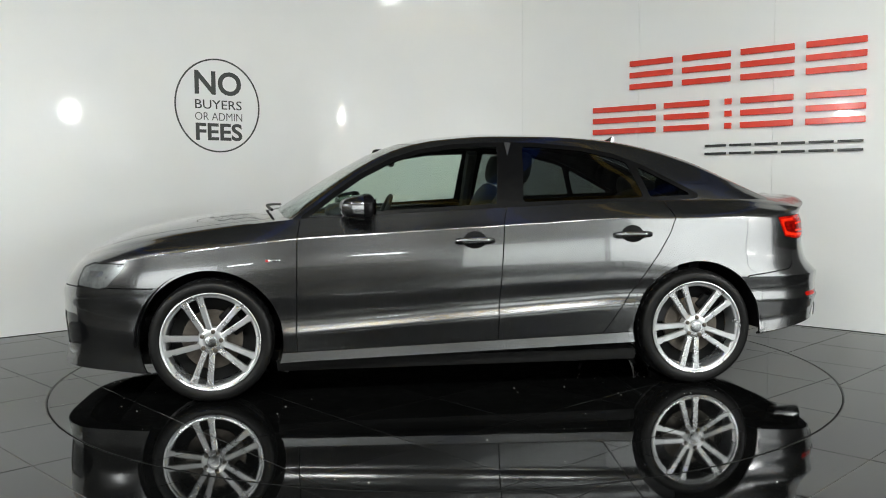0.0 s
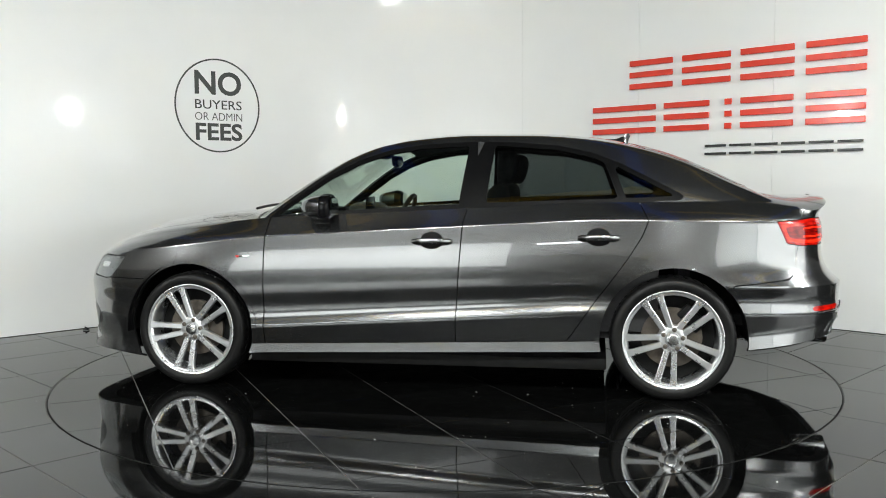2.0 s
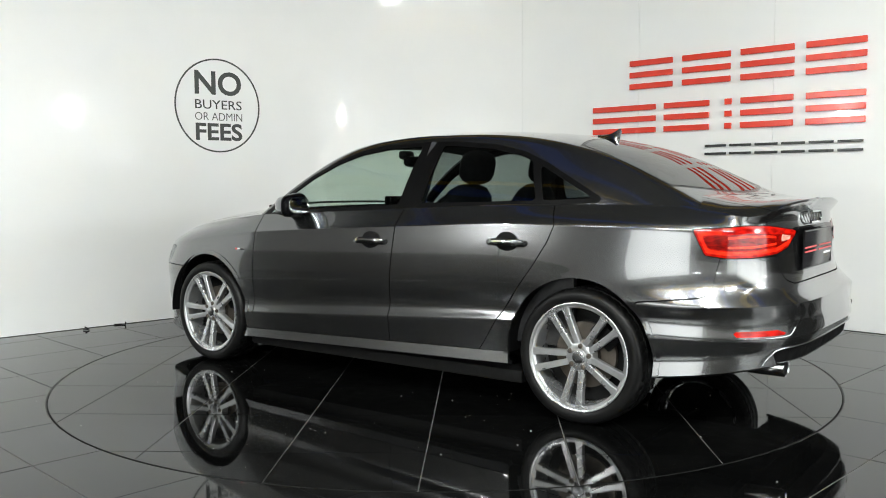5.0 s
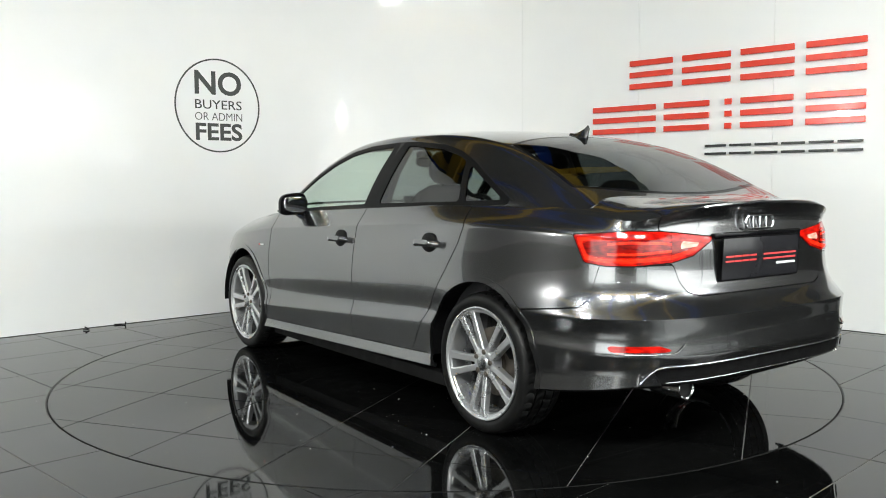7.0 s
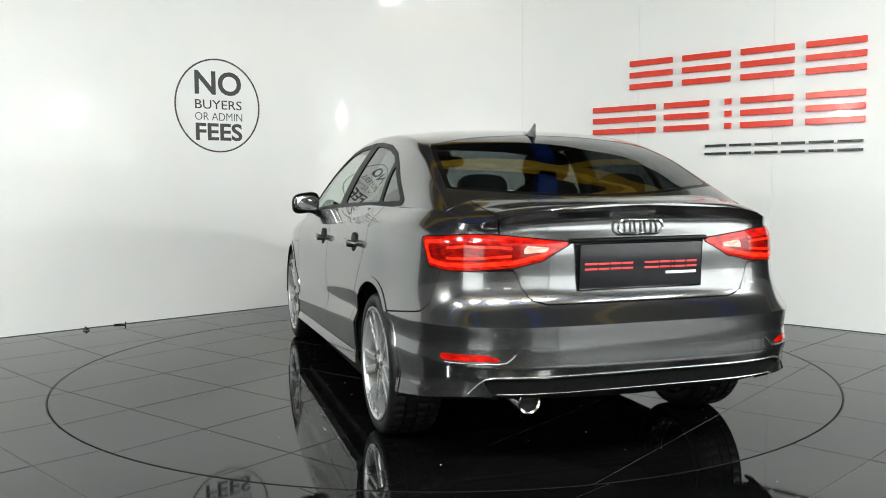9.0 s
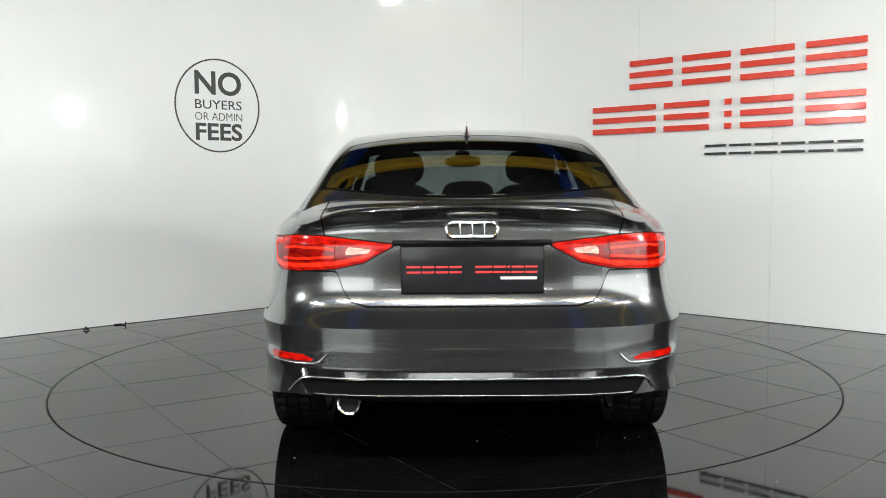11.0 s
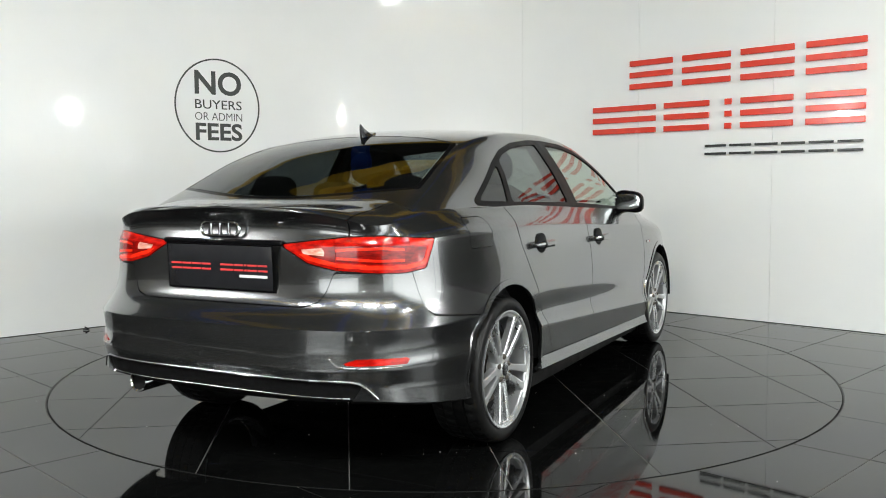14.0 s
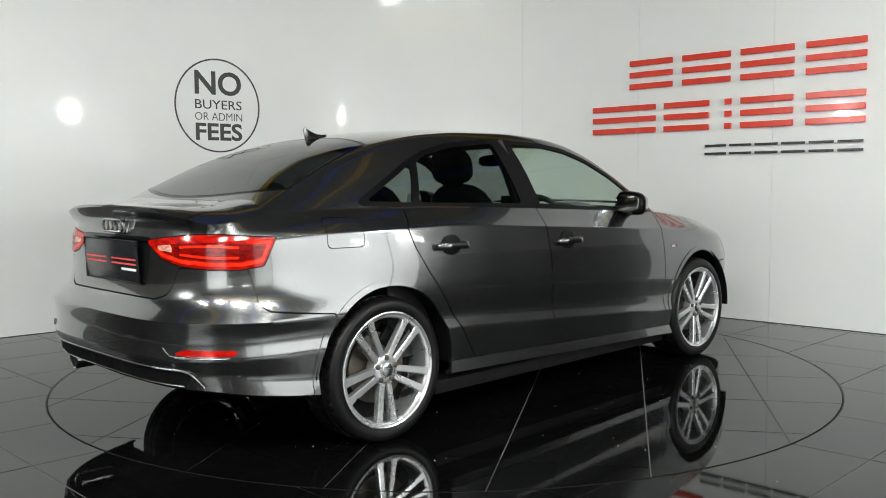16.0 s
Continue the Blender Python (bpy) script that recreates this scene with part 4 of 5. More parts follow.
def cabin_sheet():
    xs = np.arange(1.10, -1.825, -0.02)
    side = (TOP_EDGE[:, 0] < 1.6) & (TOP_EDGE[:, 0] > -2.05)
    ex, ey, ez = TOP_EDGE[side][::-1].T
    grid = []
    for x in xs:
        yb, zb = float(np.interp(x, ex, ey)) - 0.004, float(np.interp(x, ex, ez)) - 0.006
        zc = float(ROOF_C(x))
        zr = zc - float(DROP(x))
        yr = (0.785 - 0.53 * (zr - 1.0)) * float(NARROW(x))
        if zr < zb + 0.01:
            yr = min(yr, yb - 0.01)
        yr = min(yr, yb - 0.004)
        b, r = Vector((yb, zb)), Vector((yr, zr))
        k = max(0.0, min(1.0, (zr - zb) / 0.3))
        mid = (b + r) / 2 + Vector((0.016, 0.006)) * k
        low = b * 0.8 + r * 0.2 + Vector((0.010, 0.003)) * k
        knots = [b, low, mid, r * 0.86 + b * 0.14 + Vector((0.006, 0.004)) * k, r + Vector((-0.008, 0.004)), Vector((yr * 0.90, zr + (zc - zr) * 0.36)),
                 Vector((yr * 0.62, zr + (zc - zr) * 0.74)), Vector((yr * 0.3, zr + (zc - zr) * 0.945)), Vector((0, zc))]
        pts = []
        n = len(knots)
        for i in range(n - 1):
            p0 = knots[i - 1] if i else knots[0] * 2 - knots[1]
            p3 = knots[i + 2] if i + 2 < n else Vector((-knots[i][0], knots[i][1]))
            for j in range(5):
                t = j / 5
                pts.append((knots[i] * (2 * t ** 3 - 3 * t ** 2 + 1) + knots[i + 1] * (3 * t ** 2 - 2 * t ** 3)
                            + (knots[i + 1] - p0) / 2 * (t ** 3 - 2 * t ** 2 + t) + (p3 - knots[i]) / 2 * (t ** 3 - t ** 2), i + t))
        pts.append((knots[-1], n - 1))
        grid.append([(x, p[0], p[1], x, r) for p, r in pts])
    nr, nc = len(grid), len(grid[0])
    cols = [c for row in grid for c in row]
    faces = [(r * nc + c, r * nc + c + 1, (r + 1) * nc + c + 1, (r + 1) * nc + c) for r in range(nr - 1) for c in range(nc - 1)]
    sh = Sheet(cols, faces)
    f = sh.f[(nr // 2) * (nc - 1) + nc - 3]
    a, b, d = (np.array(sh.v[i][:3]) for i in f[:3])
    if np.cross(b - a, d - a)[2] < 0:
        sh.f = [g[::-1] for g in sh.f]
    return sh


DLO = [(0.835, 0.950), (0.668, 1.072), (0.523, 1.170), (0.363, 1.250), (0.205, 1.301), (0.018, 1.330), (-0.261, 1.341), (-0.45, 1.338), (-0.718, 1.314), (-0.899, 1.274),
       (-1.049, 1.214), (-1.199, 1.136), (-1.36, 1.050), (-1.352, 1.044), (-1.10, 1.033), (-0.264, 1.010), (0.443, 0.972), (0.80, 0.946)]


def build_cabin():
    sh = cabin_sheet()
    fs = sh.f
    dlo = lambda a: np.where(R(a) < 5.2, poly_sdf(X(a), Z(a), DLO), -1)
    win, body = sh.cut(fs, lambda a: dlo(a) + 0.013)
    # windscreen and rear window, by their plan
    ws = lambda a: np.where(X(a) > 0.0, np.minimum(np.minimum(R(a) - 4.35, X(a) - 0.31 - 0.10 * (Y(a) / 0.6) ** 2 * -1), 9), -1)
    screen, body = sh.band(body, ws, 0.0)
    rw_edge = tab([(-1.95, 0.60), (-1.8, 0.635), (-1.7, 0.640), (-1.4, 0.605), (-1.13, 0.55), (-1.0, 0.52)])
    rw = lambda a: np.where(X(a) < -0.8, np.minimum(np.minimum(rw_edge(X(a)) - Y(a), -1.075 - 0.09 * (Y(a) / 0.55) ** 2 - X(a)), X(a) + 1.815 - 0.13 * (Y(a) / 0.6) ** 2), -1)
    rear, body = sh.band(body, rw, 0.0)
    part("roof", sh.mesh("roof", body, PAINT, 2, 40, 0, 0.012), None, car, "grey painted roof and pillars")
    # black borders and clear panes
    pane, border = sh.cut(screen, lambda a: ws(a) - 0.03)
    part("windscreen", sh.mesh("windscreen", pane, GLASS_F, 2, 60), None, car, "clear windscreen")
    part("windscreen_border", sh.mesh("windscreen_border", border, GLOSS_BLACK, 2, 60, -0.001), None, car, "black printed glass border")
    pane, border = sh.cut(rear, lambda a: rw(a) - 0.022)
    part("rear_window", sh.mesh("rear_window", pane, GLASS_BACK, 2, 60), None, car, "smoked rear window")
    part("rear_window_border", sh.mesh("rear_window_border", border, GLOSS_BLACK, 2, 60, -0.001), None, car, "black printed glass border")
    # side windows
    front = lambda a: np.minimum(X(a) + 0.200 + (Z(a) - 1.0) * 0.12, 9)
    back = lambda a: np.minimum(-0.345 - (Z(a) - 1.0) * 0.11 - X(a), X(a) + 1.045 - (Z(a) - 1.03) * 0.36)
    quarter = lambda a: -1.085 + (Z(a) - 1.03) * 0.36 - X(a)
    frame_faces = win
    for nm, fun, glass in (("front_side_window", front, GLASS_F), ("rear_side_window", back, GLASS_R), ("quarter_window", quarter, GLASS_R)):
        g = lambda a, fun=fun: np.minimum(dlo(a) - 0.010, fun(a))
        p, frame_faces = sh.cut(frame_faces, g)
        both(nm, sh, p, glass, "clear side window" if nm[0] == "f" else "smoked side window", -0.003, 0.0, None, 60)
    both("window_frame", sh, frame_faces, SATIN_BLACK, "black window surround and pillar", 0.002, 0.01)
    return sh


CABIN_SH = build_cabin()

# ---------------------------------------------------------------- wheels
TYRE_R, RIM_R, OUT_Y = 0.321, 0.254, 0.872


def tyre_mesh():
    """Tyre with shoulder notches and grooves; its outer wall lies at y = 0."""
    prof = [(0.252, -0.010), (0.262, -0.001), (0.283, 0.003), (0.300, 0.0), (0.311, -0.008), (0.317, -0.020), (0.3195, -0.034), (0.321, -0.058), (0.321, -0.060), (0.314, -0.061),
            (0.314, -0.069), (0.321, -0.070), (0.3215, -0.112), (0.314, -0.113), (0.314, -0.121), (0.3215, -0.122), (0.321, -0.164), (0.314, -0.165), (0.314, -0.173), (0.3195, -0.174),
            (0.317, -0.205), (0.305, -0.224), (0.280, -0.230), (0.252, -0.220)]
    n = 168
    bm = bmesh.new()
    rings = []
    for k in range(n):
        a = 2 * math.pi * k / n
        ring = []
        for i, (r, h) in enumerate(prof):
            if k % 4 == 0 and i in (5, 6, 7, 12, 15, 16, 19, 20):
                r -= 0.0055
            ring.append(bm.verts.new((r * math.cos(a + 0.02 * (i % 3)), h, r * math.sin(a + 0.02 * (i % 3)))))
        rings.append(ring)
    for k in range(n):
        a, b = rings[k], rings[(k + 1) % n]
        for i in range(len(prof) - 1):
            bm.faces.new((a[i], a[i + 1], b[i + 1], b[i]))
    bmesh.ops.recalc_face_normals(bm, faces=bm.faces)
    return bm


def spoke_mesh(phi):
    """One twin spoke: two tapered bars that part towards the rim."""
    bm = bmesh.new()
    for sgn in (-1, 1):
        secs = []
        for r, off, w, y0, d in ((0.040, 0.0165, 0.0135, -0.022, 0.036), (0.080, 0.0215, 0.0140, -0.018, 0.034), (0.15, 0.0305, 0.0145, -0.012, 0.032), (0.205, 0.038, 0.0155, -0.008, 0.030), (0.236, 0.043, 0.021, -0.006, 0.028)):
            b = 0.0035
            y1 = y0 - d
            c = sgn * off
            secs.append([(r, c - w, y1), (r, c - w - 0.001, y0 - b), (r, c - w + b, y0), (r, c + w - b, y0), (r, c + w + 0.001, y0 - b), (r, c + w, y1)])
        rows = []
        for sec in secs:
            row = []
            for r, t, y in sec:
                x = r * math.cos(phi) - t * math.sin(phi)
                z = r * math.sin(phi) + t * math.cos(phi)
                row.append(bm.verts.new((x, y, z)))
            rows.append(row)
        for a, b in zip(rows, rows[1:]):
            for i in range(6):
                bm.faces.new((a[i], a[(i + 1) % 6], b[(i + 1) % 6], b[i]))
        bm.faces.new(rows[0][::-1])
        bm.faces.new(rows[-1])
    bmesh.ops.recalc_face_normals(bm, faces=bm.faces)
    return bm


def build_wheel():
    """A wheel at the origin that faces +y."""
    barrel = lathe([(0.2535, -0.004), (0.2565, -0.002), (0.2565, 0.002), (0.252, 0.003), (0.246, 0.0), (0.243, -0.006), (0.234, -0.008), (0.229, -0.014), (0.228, -0.03), (0.228, -0.06), (0.226, -0.20),
                    (0.240, -0.215), (0.245, -0.20), (0.236, -0.05), (0.2535, -0.02)], 96, "y")
    wheel = part("wheel", barrel, ALLOY, car, "silver alloy wheel with five twin spokes")
    part("tyre", tyre_mesh(), RUBBER, wheel, "black low-profile tyre")
    for k in range(5):
        part("spoke", spoke_mesh(2 * math.pi * k / 5), ALLOY, wheel)
    hub = lathe([(0.0001, -0.014), (0.034, -0.014), (0.038, -0.019), (0.060, -0.019), (0.069, -0.024), (0.074, -0.045), (0.074, -0.07), (0.0001, -0.07)], 48, "y")
    part("hub", hub, ALLOY, wheel)
    part("centre_cap", lathe([(0.0001, -0.0075), (0.024, -0.0075), (0.0305, -0.010), (0.0305, -0.016), (0.0001, -0.016)], 32, "y"), SATIN, wheel, "grey centre cap")
    for k in range(5):
        a = 2 * math.pi * (k + 0.5) / 5
        bolt = lathe([(0.0001, -0.026), (0.006, -0.026), (0.0065, -0.029), (0.0115, -0.030), (0.0125, -0.040), (0.0001, -0.040)], 12, "y")
        part("bolt", bolt, STEEL, wheel, "", Matrix.Translation((0.052 * math.cos(a), 0.0165, 0.052 * math.sin(a))))
    disc = lathe([(0.075, -0.075), (0.078, -0.088), (0.156, -0.088), (0.156, -0.110), (0.07, -0.110), (0.07, -0.075)], 64, "y")
    part("brake_disc", disc, STEEL, wheel, "worn steel brake disc")
    part("back_plate", lathe([(0.0001, -0.118), (0.222, -0.118), (0.222, -0.124), (0.0001, -0.124)], 40, "y"), GAP, wheel, "dark back plate")
    cal = bmesh.new()
    box(0.10, 0.185, -0.115, -0.072, -0.07, 0.07, 0.012, bm=cal)
    part("brake_caliper", cal, MATT_BLACK, wheel, "dark brake caliper")
    part("valve", tube([(0.222, -0.03, 0.02), (0.205, -0.012, 0.02)], 0.004, 6), MATT_BLACK, wheel)
    return wheel


W0 = build_wheel()
wheel_poses = [(AXLE, 1, 139), (-AXLE, 1, 135), (-AXLE, -1, 128), (AXLE, -1, 124)]
for n_w, (wx, sd, ang) in enumerate(wheel_poses):
    # turned about the axle so that a spoke lies as it should
    spin = Matrix.Rotation(radians(-ang), 4, "Y")
    m = Matrix.Translation((wx, OUT_Y * sd, HUB_Z + 0.001)) @ (Matrix.Rotation(math.pi, 4, "Z") if sd < 0 else Matrix.Identity(4)) @ spin
    if n_w == 0:
        W0.matrix_basis = m
    else:
        copy_thing(W0, m)


def build_under():
    """Wheel liners, floor pan and axles."""
    for ax in (AXLE, -AXLE):
        for sd in (1, -1):
            bm = bmesh.new()
            rows = []
            for k in range(33):
                a = radians(-3 + 186 * k / 32)
                rows.append([bm.verts.new((ax + 0.385 * math.cos(a), sd * yy, HUB_Z + 0.385 * math.sin(a))) for yy in (0.42, 0.60, 0.78, 0.868)])
            for a, b in zip(rows, rows[1:]):
                for i in range(3):
                    bm.faces.new((a[i], a[i + 1], b[i + 1], b[i]))
            cap = [r[0] for r in rows]
            bm.faces.new(cap)
            bmesh.ops.recalc_face_normals(bm, faces=bm.faces)
            part("wheel_liner", bm, MATT_BLACK, car, "black plastic wheel liner")
    part("floor_pan", prism([(1.88, 0.20), (1.75, 0.19), (1.72, 0.34), (0.93, 0.34), (0.88, 0.20), (-0.88, 0.23), (-0.93, 0.36), (-1.72, 0.36), (-1.76, 0.30), (-2.0, 0.33), (-2.0, 0.42), (1.86, 0.42)], 1.2), GAP, car, "dark underbody",
         Matrix.Translation((0, -0.60, 0)))
    part("under_tray", box(-0.985, 0.985, -0.815, 0.815, 0.140, 0.205, 0.01), GAP, car, "flat black under tray")
    part("engine_tray", box(0.98, 1.86, -0.56, 0.56, 0.150, 0.21, 0.01), GAP, car, "flat black under tray")
    part("rear_tray", box(-1.93, -1.0, -0.52, 0.52, 0.275, 0.34, 0.01), GAP, car, "dark rear underbody")
    for ax in (AXLE, -AXLE):
        part("axle", tube([(ax, -0.78, HUB_Z), (ax, 0.78, HUB_Z)], 0.05, 12), MATT_BLACK, car)


build_under()

# ---------------------------------------------------------------- outside fittings


def tail_x(y, depth=0.0):
    k = np.where(OUT[:, 0] < -1.2)[0]
    return float(np.interp(-abs(y), -OUT[k, 1], OUT[k, 0])) + depth


def side_y(x, z):
    """Half width of the body at x and z, from its points."""
    v = SH.arr()[:, :3]
    d = (v[:, 0] - x) ** 2 + (v[:, 2] - z) ** 2 + np.where(v[:, 1] < 0.5, 9, 0)
    return float(v[int(np.argmin(d)), 1])


def build_handle(x0, x1, z, sd):
    xm = (x0 + x1) / 2
    y = side_y(xm, z)
    # no hollow here: a proud black disc paints the finger recess's darkness
    shade_disc = lathe([(0.0001, 0.0065), (0.040, 0.0060), (0.051, 0.003), (0.052, -0.004), (0.0001, -0.004)], 36, "y")
    for v in shade_disc.verts:
        v.co.x *= 1.22
        v.co.z *= 1.0
    m = Matrix.Translation((xm - 0.005, y, z)) if sd > 0 else Matrix.Translation((xm - 0.005, -y, z)) @ Matrix.Rotation(math.pi, 4, "Z")
    h = part("door_handle", shade_disc, MATT_BLACK, car, "grey door handle over a black disc that stands for its shaded recess", m)
    L = x1 - x0
    bm = bmesh.new()
    n = 18
    rows = []
    for k in range(n + 1):
        t = k / n
        u = -L / 2 + L * t
        out = 0.014 + 0.030 * min(1, math.sin(math.pi * t) * 1.7)
        half = 0.0175 * min(1.0, 0.62 + 1.5 * min(t, 1 - t) * 3)
        sec = []
        for q in range(10):
            a = 2 * math.pi * q / 10
            sec.append(bm.verts.new((u, out + 0.009 * math.cos(a), half * math.sin(a) + 0.004 * math.sin(math.pi * t))))
        rows.append(sec)
    for a, b in zip(rows, rows[1:]):
        for q in range(10):
            bm.faces.new((a[q], a[(q + 1) % 10], b[(q + 1) % 10], b[q]))
    bm.faces.new(rows[0][::-1])
    bm.faces.new(rows[-1])
    bmesh.ops.recalc_face_normals(bm, faces=bm.faces)
    part("grip", bm, PAINT, h, "grey painted grip", None, 50)
    for u in (-L / 2 + 0.012, L / 2 - 0.012):
        part("foot", box(u - 0.012, u + 0.012, -0.004, 0.02, -0.010, 0.010, 0.003), PAINT, h)


for sd in (1, -1):
    build_handle(-0.168, 0.042, 0.822, sd)
    build_handle(-1.040, -0.830, 0.842, sd)


def build_mirror(sd):
    """Door mirror: shell, mirror glass, foot."""
    bm = bmesh.new()
    bmesh.ops.create_uvsphere(bm, u_segments=32, v_segments=20, radius=1.0)
    for v in bm.verts:
        x, y, z = v.co
        p = 3.2
        n = (abs(x) ** p + abs(y) ** p + abs(z) ** p) ** (1 / p)
        x, y, z = x / n, y / n, z / n
        x = x * 0.135 if x > 0 else x * 0.05
        y *= 1 - 0.25 * max(0, x / 0.135)
        z *= 1 - 0.22 * max(0, x / 0.135)
        y, z = y * 0.086, z * 0.065
        z += -0.010 * (y / 0.092)
        y -= 0.02 * max(0, x / 0.135)
        v.co = (x, y * sd, z)
    shell = part("door_mirror", bm, PAINT, car, "grey door mirror with black foot", Matrix.Translation((0.512, 0.893 * sd, 1.008)), 50)
    band = bmesh.new()
    bmesh.ops.create_uvsphere(band, u_segments=32, v_segments=12, radius=1.0)
    for v in band.verts:
        x, y, z = v.co
        v.co = ((x * 0.120 if x > 0 else x * 0.046), y * 0.084 * sd, -0.042 + z * 0.022)
    part("lower_shell", band, GLOSS_BLACK, shell, "black lower shell")
    g = bmesh.new()
    bmesh.ops.create_uvsphere(g, u_segments=28, v_segments=14, radius=1.0)
    for v in g.verts:
        x, y, z = v.co
        p = 3.5
        n = (abs(y) ** p + abs(z) ** p) ** (1 / p) if abs(y) + abs(z) > 1e-6 else 1
        k = math.hypot(y, z) / n if n else 1
        v.co = (-0.0525 + x * 0.003, y * k * 0.078 * sd, z * k * 0.047)
    part("mirror_glass", g, MIRROR, shell, "mirror glass")
    bezel = bmesh.new()
    bmesh.ops.create_uvsphere(bezel, u_segments=32, v_segments=20, radius=1.0)
    for v in bezel.verts:
        x, y, z = v.co
        p = 3.2
        n = (abs(x) ** p + abs(y) ** p + abs(z) ** p) ** (1 / p)
        x, y, z = x / n, y / n, z / n
        v.co = (min(0.012, x * 0.0505), y * 0.0875 * sd, z * 0.0665 - 0.010 * y)
    part("bezel", bezel, GLOSS_BLACK, shell, "black mirror surround", None, 50)
    arm = box(0.0, 0.09, -0.115, -0.03, -0.070, -0.042, 0.010)
    for v in arm.verts:
        v.co.y *= sd
        v.co.z += (v.co.y * sd + 0.04) * 0.25
    bmesh.ops.recalc_face_normals(arm, faces=arm.faces)
    part("arm", arm, GLOSS_BLACK, shell, "black mirror foot")


build_mirror(1)
build_mirror(-1)


def build_tail_fittings():
    # number plate
    plate = part("number_plate", box(-0.006, 0.0, -0.265, 0.265, -0.087, 0.087, 0.003), PLATE, BOOT, "black show plate with red and white print", Matrix.Translation((-2.152, 0, 0.810)) @ Matrix.Rotation(radians(-3), 4, "Y"))
    part("plate_frame", tube([(-0.004, -0.266, -0.088), (-0.004, 0.266, -0.088), (-0.004, 0.266, 0.088), (-0.004, -0.266, 0.088)], 0.004, 6, True), GLOSS_BLACK, plate)
    u = 0.245
    for w in (0.052, 0.045, 0.045, 0.045):
        for z in (-0.014, 0.006):
            part("bar", box(-0.008, -0.0055, u - w, u, z, z + 0.007), PLATE_RED, plate)
        u -= w + 0.006
    u -= 0.045
    for w in (0.062, 0.045, 0.010, 0.045, 0.045):
        for z in (-0.014, 0.006):
            part("bar", box(-0.008, -0.0055, u - w, u, z, z + 0.007), PLATE_RED, plate)
        u -= w + 0.006
    part("bar", box(-0.008, -0.0055, -0.240, -0.105, -0.038, -0.028), PLATE_WHITE, plate)
    # black strip above the plate, standing for the shadow in its recess
    part("recess_shade", box(-2.146, -2.12, -0.30, 0.30, 0.898, 0.918, 0.006), GLOSS_BLACK, BOOT, "black strip over the plate for the recess's shadow")
    # plain badge
    pts = []
    for k in range(40):
        a = 2 * math.pi * k / 40
        y, z = 0.026 * math.cos(a), 0.026 * math.sin(a)
        y += 0.070 if y > 0 else -0.070
        pts.append((-2.142, y, 0.957 + z))
    badge = part("badge", tube(pts, 0.0055, 8, True), CHROME, BOOT, "plain chrome badge")
    for y in (-0.045, 0.0, 0.045):
        part("badge_bar", tube([(-2.142, y, 0.934), (-2.142, y, 0.980)], 0.005, 8), CHROME, badge)
    # exhaust
    ex = part("exhaust_tip", lathe([(0.044, -0.16), (0.046, 0.0), (0.0435, 0.005), (0.037, 0.001), (0.036, -0.16)], 40, "x"), CHROME, car, "chrome exhaust tip", Matrix.Translation((-2.145, 0.470, 0.303)) @ Matrix.Rotation(math.pi, 4, "Z"))
    part("exhaust_inside", lathe([(0.0001, -0.012), (0.0368, -0.012), (0.0368, -0.018), (0.0001, -0.018)], 24, "x"), GAP, ex)
    # bright strip along the lower bumper
    line = [(0.700, 0.345), (0.672, 0.380), (0.645, 0.402), (0.61, 0.409)] + [(y, 0.410) for y in np.linspace(0.57, 0.0, 14)]
    pts = [(tail_x(y, 0.010), y, z) for y, z in line]
    pts = pts + [(x, -y, z) for x, y, z in pts[-2::-1]]
    part("bumper_strip", tube(pts, 0.0034, 8), SATIN, car, "satin aluminium strip along the rear bumper")
    line2 = [(y, 0.342) for y in np.linspace(0.60, -0.60, 26)]
    part("diffuser_edge", tube([(tail_x(y, 0.035), y, z) for y, z in line2], 0.003, 8), SATIN, car, "thin grey edge of the diffuser")
    for sd in (1, -1):
        pts = [(tail_x(y, -0.001), sd * y, z) for y, z in ((0.545, 0.497), (0.560, 0.480), (0.578, 0.466), (0.61, 0.4625), (0.65, 0.461), (0.69, 0.460), (0.73, 0.4595), (0.77, 0.459))]
        part("reflector_trim", tube(pts, 0.0032, 8), SATIN, car, "bright trim strip under the reflector")
    # roof fin
    fin = bmesh.new()
    rows = []
    for t in np.linspace(0, 1, 14):
        x = -0.985 - 0.125 * t
        zb = float(ROOF_C(x)) - 0.004
        h = 0.012 + 0.066 * t ** 2.2 if t < 0.97 else 0.05
        w = 0.026 * math.sin(math.pi * min(1, 0.12 + 0.8 * t)) + 0.003
        lean = -0.018 * t
        rows.append([fin.verts.new((x, -w, zb)), fin.verts.new((x + lean * 0.4, -w * 0.45, zb + h * 0.45)), fin.verts.new((x + lean, -0.0025, zb + h)),
                     fin.verts.new((x + lean, 0.0025, zb + h)), fin.verts.new((x + lean * 0.4, w * 0.45, zb + h * 0.45)), fin.verts.new((x, w, zb))])
    for a, b in zip(rows, rows[1:]):
        for i in range(6):
            fin.faces.new((a[i], a[(i + 1) % 6], b[(i + 1) % 6], b[i]))
    fin.faces.new(rows[0])
    fin.faces.new(rows[-1][::-1])
    bmesh.ops.recalc_face_normals(fin, faces=fin.faces)
    part("roof_fin", fin, PAINT, car, "grey shark-fin aerial", None, 50)
    # wipers and cowl
    part("cowl", box(0.80, 1.06, -0.68, 0.68, 0.895, 0.935, 0.01), MATT_BLACK, car, "black plastic cowl")
    for y0, y1 in ((0.62, 0.02), (0.05, -0.55)):
        pts = [(1.02 + 0.05 * math.cos(y * 2) - abs(y) * 0.05, y, float(ROOF_C(1.0)) - 0.012 + 0.03 * (1 - y * y)) for y in np.linspace(y0, y1, 10)]
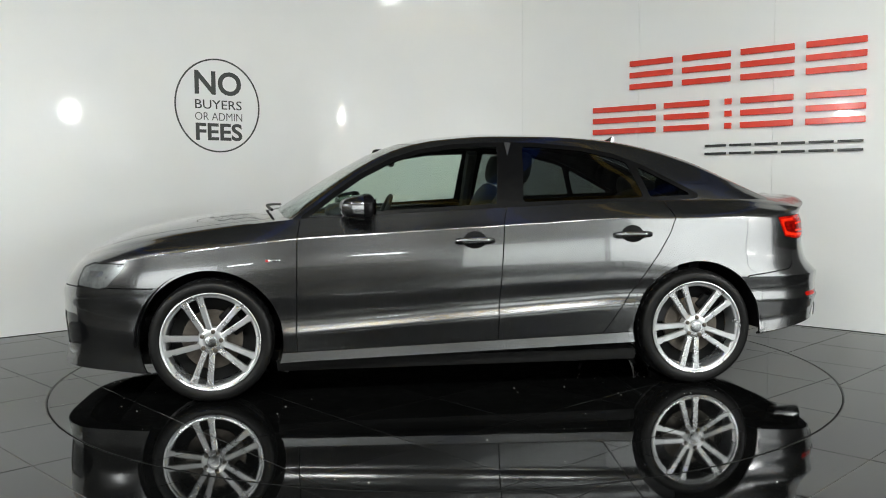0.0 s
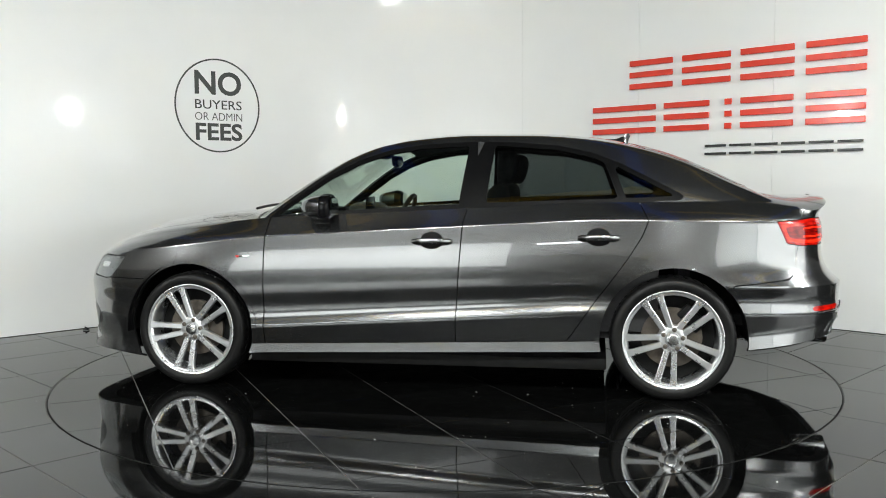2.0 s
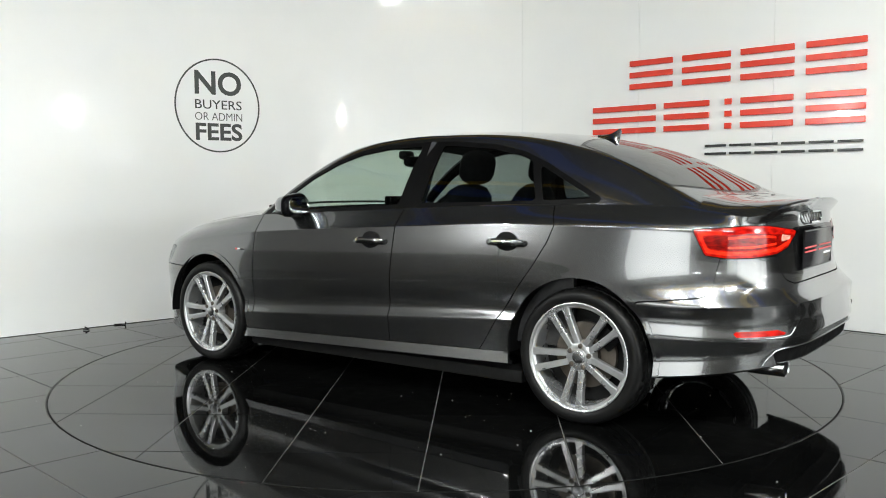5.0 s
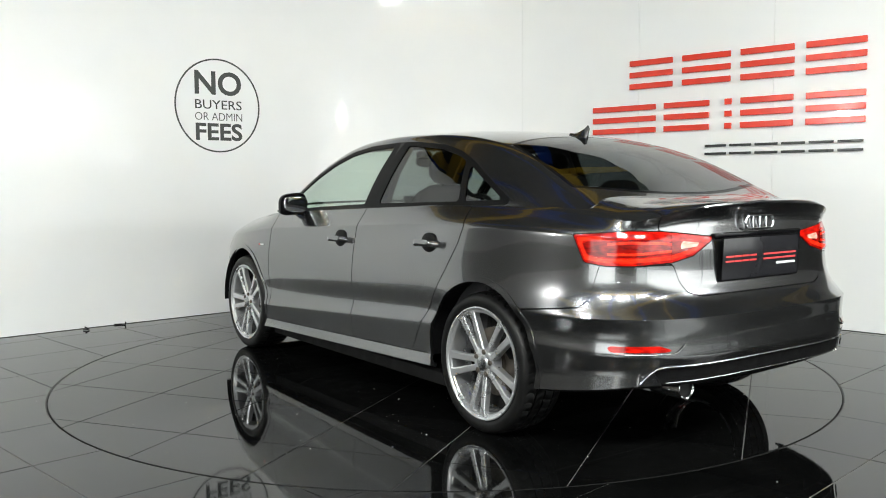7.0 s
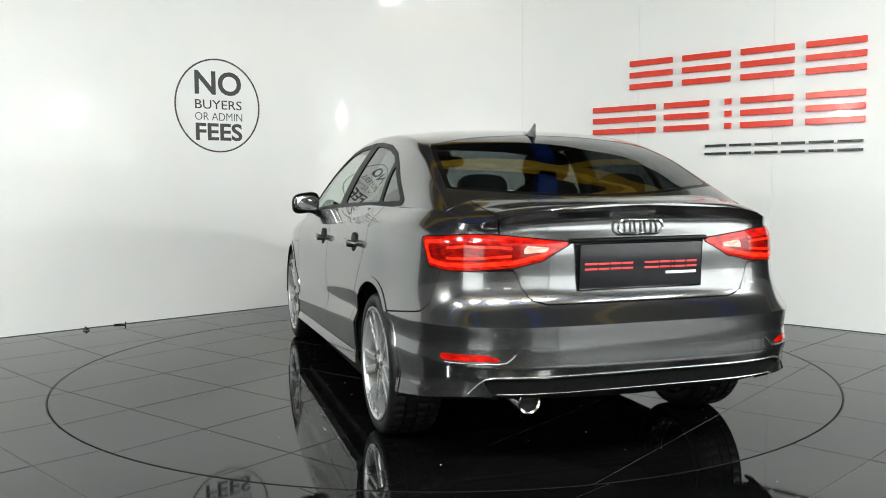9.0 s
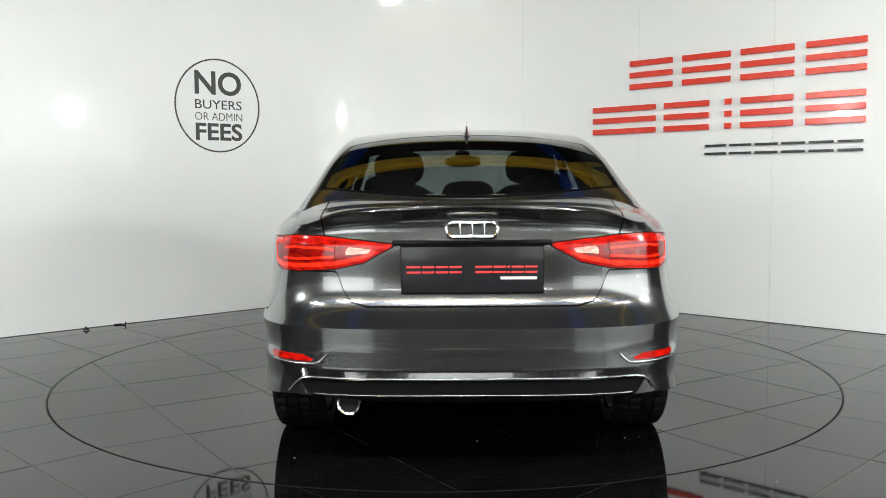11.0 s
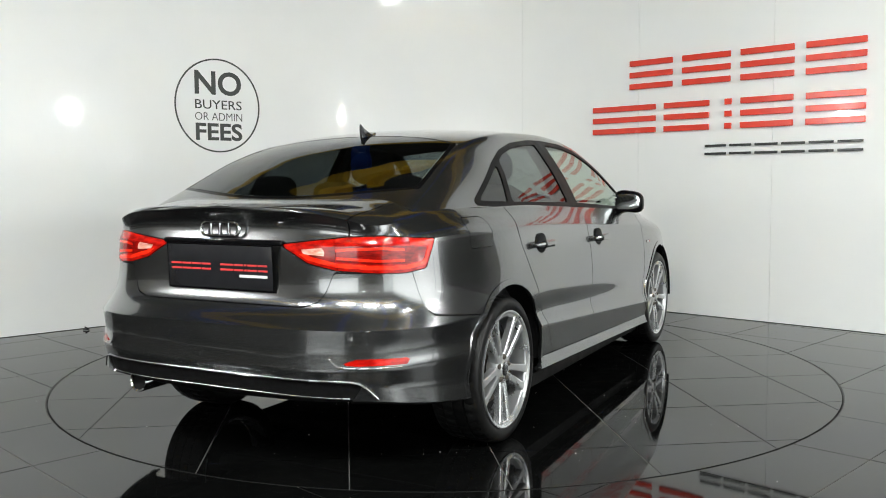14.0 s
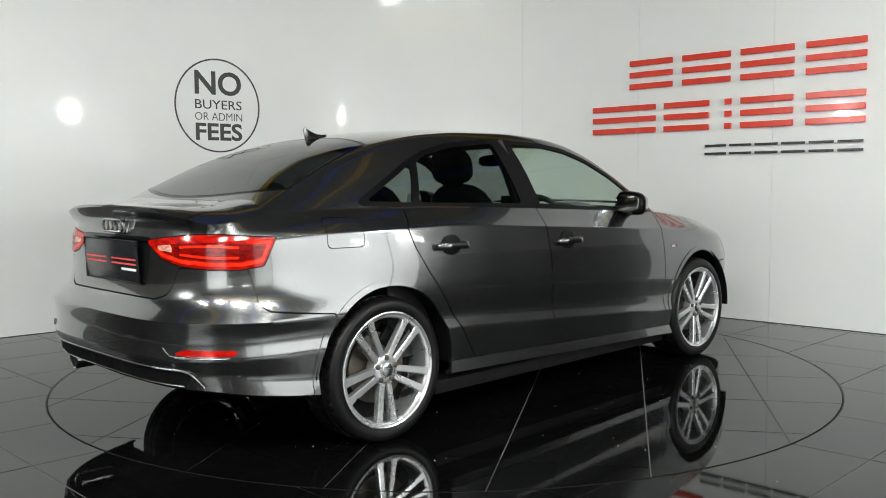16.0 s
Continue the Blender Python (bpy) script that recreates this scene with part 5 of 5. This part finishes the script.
        part("wiper", tube(pts, 0.008, 6), MATT_BLACK, car, "black wiper blade")
    # side badges
    for sd in (1, -1):
        y = side_y(1.0, 0.735)
        b = part("side_badge", box(0.955, 1.02, sd * (y - 0.002), sd * (y + 0.003), 0.730, 0.741, 0.0008), CHROME, car, "small bright wing badge")
        part("badge_bar", box(1.015, 1.03, sd * (y - 0.002), sd * (y + 0.0035), 0.730, 0.741), PLATE_RED, b)


build_tail_fittings()

# ---------------------------------------------------------------- cabin inside


def pad(sx, sy, sz, p=3.0, cuts=(18, 12)):
    """A soft cushion shape."""
    bm = bmesh.new()
    bmesh.ops.create_uvsphere(bm, u_segments=cuts[0], v_segments=cuts[1], radius=1.0)
    for v in bm.verts:
        x, y, z = v.co
        n = (abs(x) ** p + abs(y) ** p + abs(z) ** p) ** (1 / p)
        v.co = (x / n * sx, y / n * sy, z / n * sz)
    return bm


def build_seat(y):
    seat = part("front_seat", pad(0.26, 0.25, 0.09), CABIN, car, "black cloth front seat", Matrix.Translation((0.02, y, 0.50)))
    part("backrest", pad(0.075, 0.25, 0.33), CABIN, seat, "", Matrix.Translation((-0.30, 0, 0.31)) @ Matrix.Rotation(radians(-20), 4, "Y"))
    part("headrest", pad(0.055, 0.14, 0.095), CABIN, seat, "", Matrix.Translation((-0.445, 0, 0.715)) @ Matrix.Rotation(radians(-12), 4, "Y"))
    for dy in (-0.05, 0.05):
        part("headrest_post", tube([(-0.41, dy, 0.58), (-0.44, dy, 0.68)], 0.007, 6), CHROME, seat)


def build_inside():
    build_seat(0.37)
    build_seat(-0.37)
    bench = part("rear_seat", pad(0.27, 0.62, 0.10), CABIN, car, "black cloth rear bench", Matrix.Translation((-0.92, 0, 0.50)))
    part("backrest", pad(0.08, 0.62, 0.30), CABIN, bench, "", Matrix.Translation((-0.30, 0, 0.30)) @ Matrix.Rotation(radians(-24), 4, "Y"))
    for y in (-0.36, 0.36, 0.0):
        part("headrest", pad(0.05, 0.12, 0.07), CABIN, bench, "", Matrix.Translation((-0.42, y, 0.60 if y else 0.57)))
    part("parcel_shelf", box(-1.75, -1.30, -0.60, 0.60, 0.985, 1.005, 0.006), CABIN_TRIM, car, "black parcel shelf")
    dash = bmesh.new()
    box(0.50, 1.0, -0.70, 0.70, 0.60, 0.925, 0.05, 3, bm=dash)
    dashboard = part("dashboard", dash, CABIN_TRIM, car, "dark dashboard")
    part("screen", box(0.485, 0.50, -0.10, 0.09, 0.945, 1.045, 0.004), GLOSS_BLACK, dashboard, "raised black screen")
    part("binnacle", pad(0.12, 0.17, 0.06), CABIN_TRIM, dashboard, "", Matrix.Translation((0.60, -0.37, 0.945)))
    ring = [(0.0, 0.185 * math.cos(a), 0.185 * math.sin(a)) for a in np.linspace(0, 2 * math.pi, 40)[:-1]]
    wheel = part("steering_wheel", tube(ring, 0.016, 8, True), CABIN_TRIM, car, "black steering wheel", Matrix.Translation((0.36, -0.37, 0.875)) @ Matrix.Rotation(radians(-24), 4, "Y"))
    part("airbag", pad(0.03, 0.075, 0.06), CABIN_TRIM, wheel, "", Matrix.Translation((0.02, 0, 0)))
    for a in (0, 180, 270):
        c, s = math.cos(radians(a)), math.sin(radians(a))
        part("spoke", tube([(0.02, 0.05 * c, 0.05 * s), (0.0, 0.18 * c, 0.18 * s)], 0.014, 8), SATIN if a != 270 else CABIN_TRIM, wheel)
    mir = part("inside_mirror", pad(0.022, 0.115, 0.036), GLOSS_BLACK, car, "black inside mirror", Matrix.Translation((0.31, 0, 1.265)))
    part("stalk", tube([(0.015, 0, 0.02), (0.06, 0, 0.06)], 0.010, 8), MATT_BLACK, mir)
    part("sensor_box", pad(0.04, 0.05, 0.03), MATT_BLACK, mir, "", Matrix.Translation((0.075, 0, 0.045)))
    part("cabin_floor", box(-1.3, 0.9, -0.74, 0.74, 0.30, 0.34), CABIN, car, "dark carpet")
    part("bulkhead", box(-1.42, -1.36, -0.66, 0.66, 0.34, 1.0), CABIN, car)
    for sd in (1, -1):
        part("door_lining", box(-1.25, 0.86, sd * 0.735, sd * 0.775, 0.34, 0.955, 0.01), CABIN_TRIM, car, "dark door lining")
        # pillars between the doors
        part("pillar_lining", tube([(-0.27, sd * 0.755, 0.95), (-0.29, sd * 0.66, 1.20), (-0.30, sd * 0.58, 1.335)], 0.04, 8), CABIN_TRIM, car)
    # lining under the roof
    sh = CABIN_SH
    fs, _ = sh.cut(sh.f, lambda a: np.minimum(np.minimum(R(a) - 4.2, 0.30 - X(a)), X(a) + 1.08))
    part("headlining", sh.mesh("headlining", fs, LINING, 2, 60, -0.022), None, car, "dark headlining")


build_inside()


# ---------------------------------------------------------------- motions
def motions():
    rows_table, rows_car = [], []
    off = Vector((0.0024, -0.1249, 0.0))
    for k in range(33):
        t = k * 0.5
        m = Matrix.Rotation(radians(table_turn(t)), 4, "Z")
        rows_table.append((t, m))
        rows_car.append((t, m @ Matrix.Translation(off)))
    walk(TABLE, rows_table)
    walk(car, rows_car)


motions()
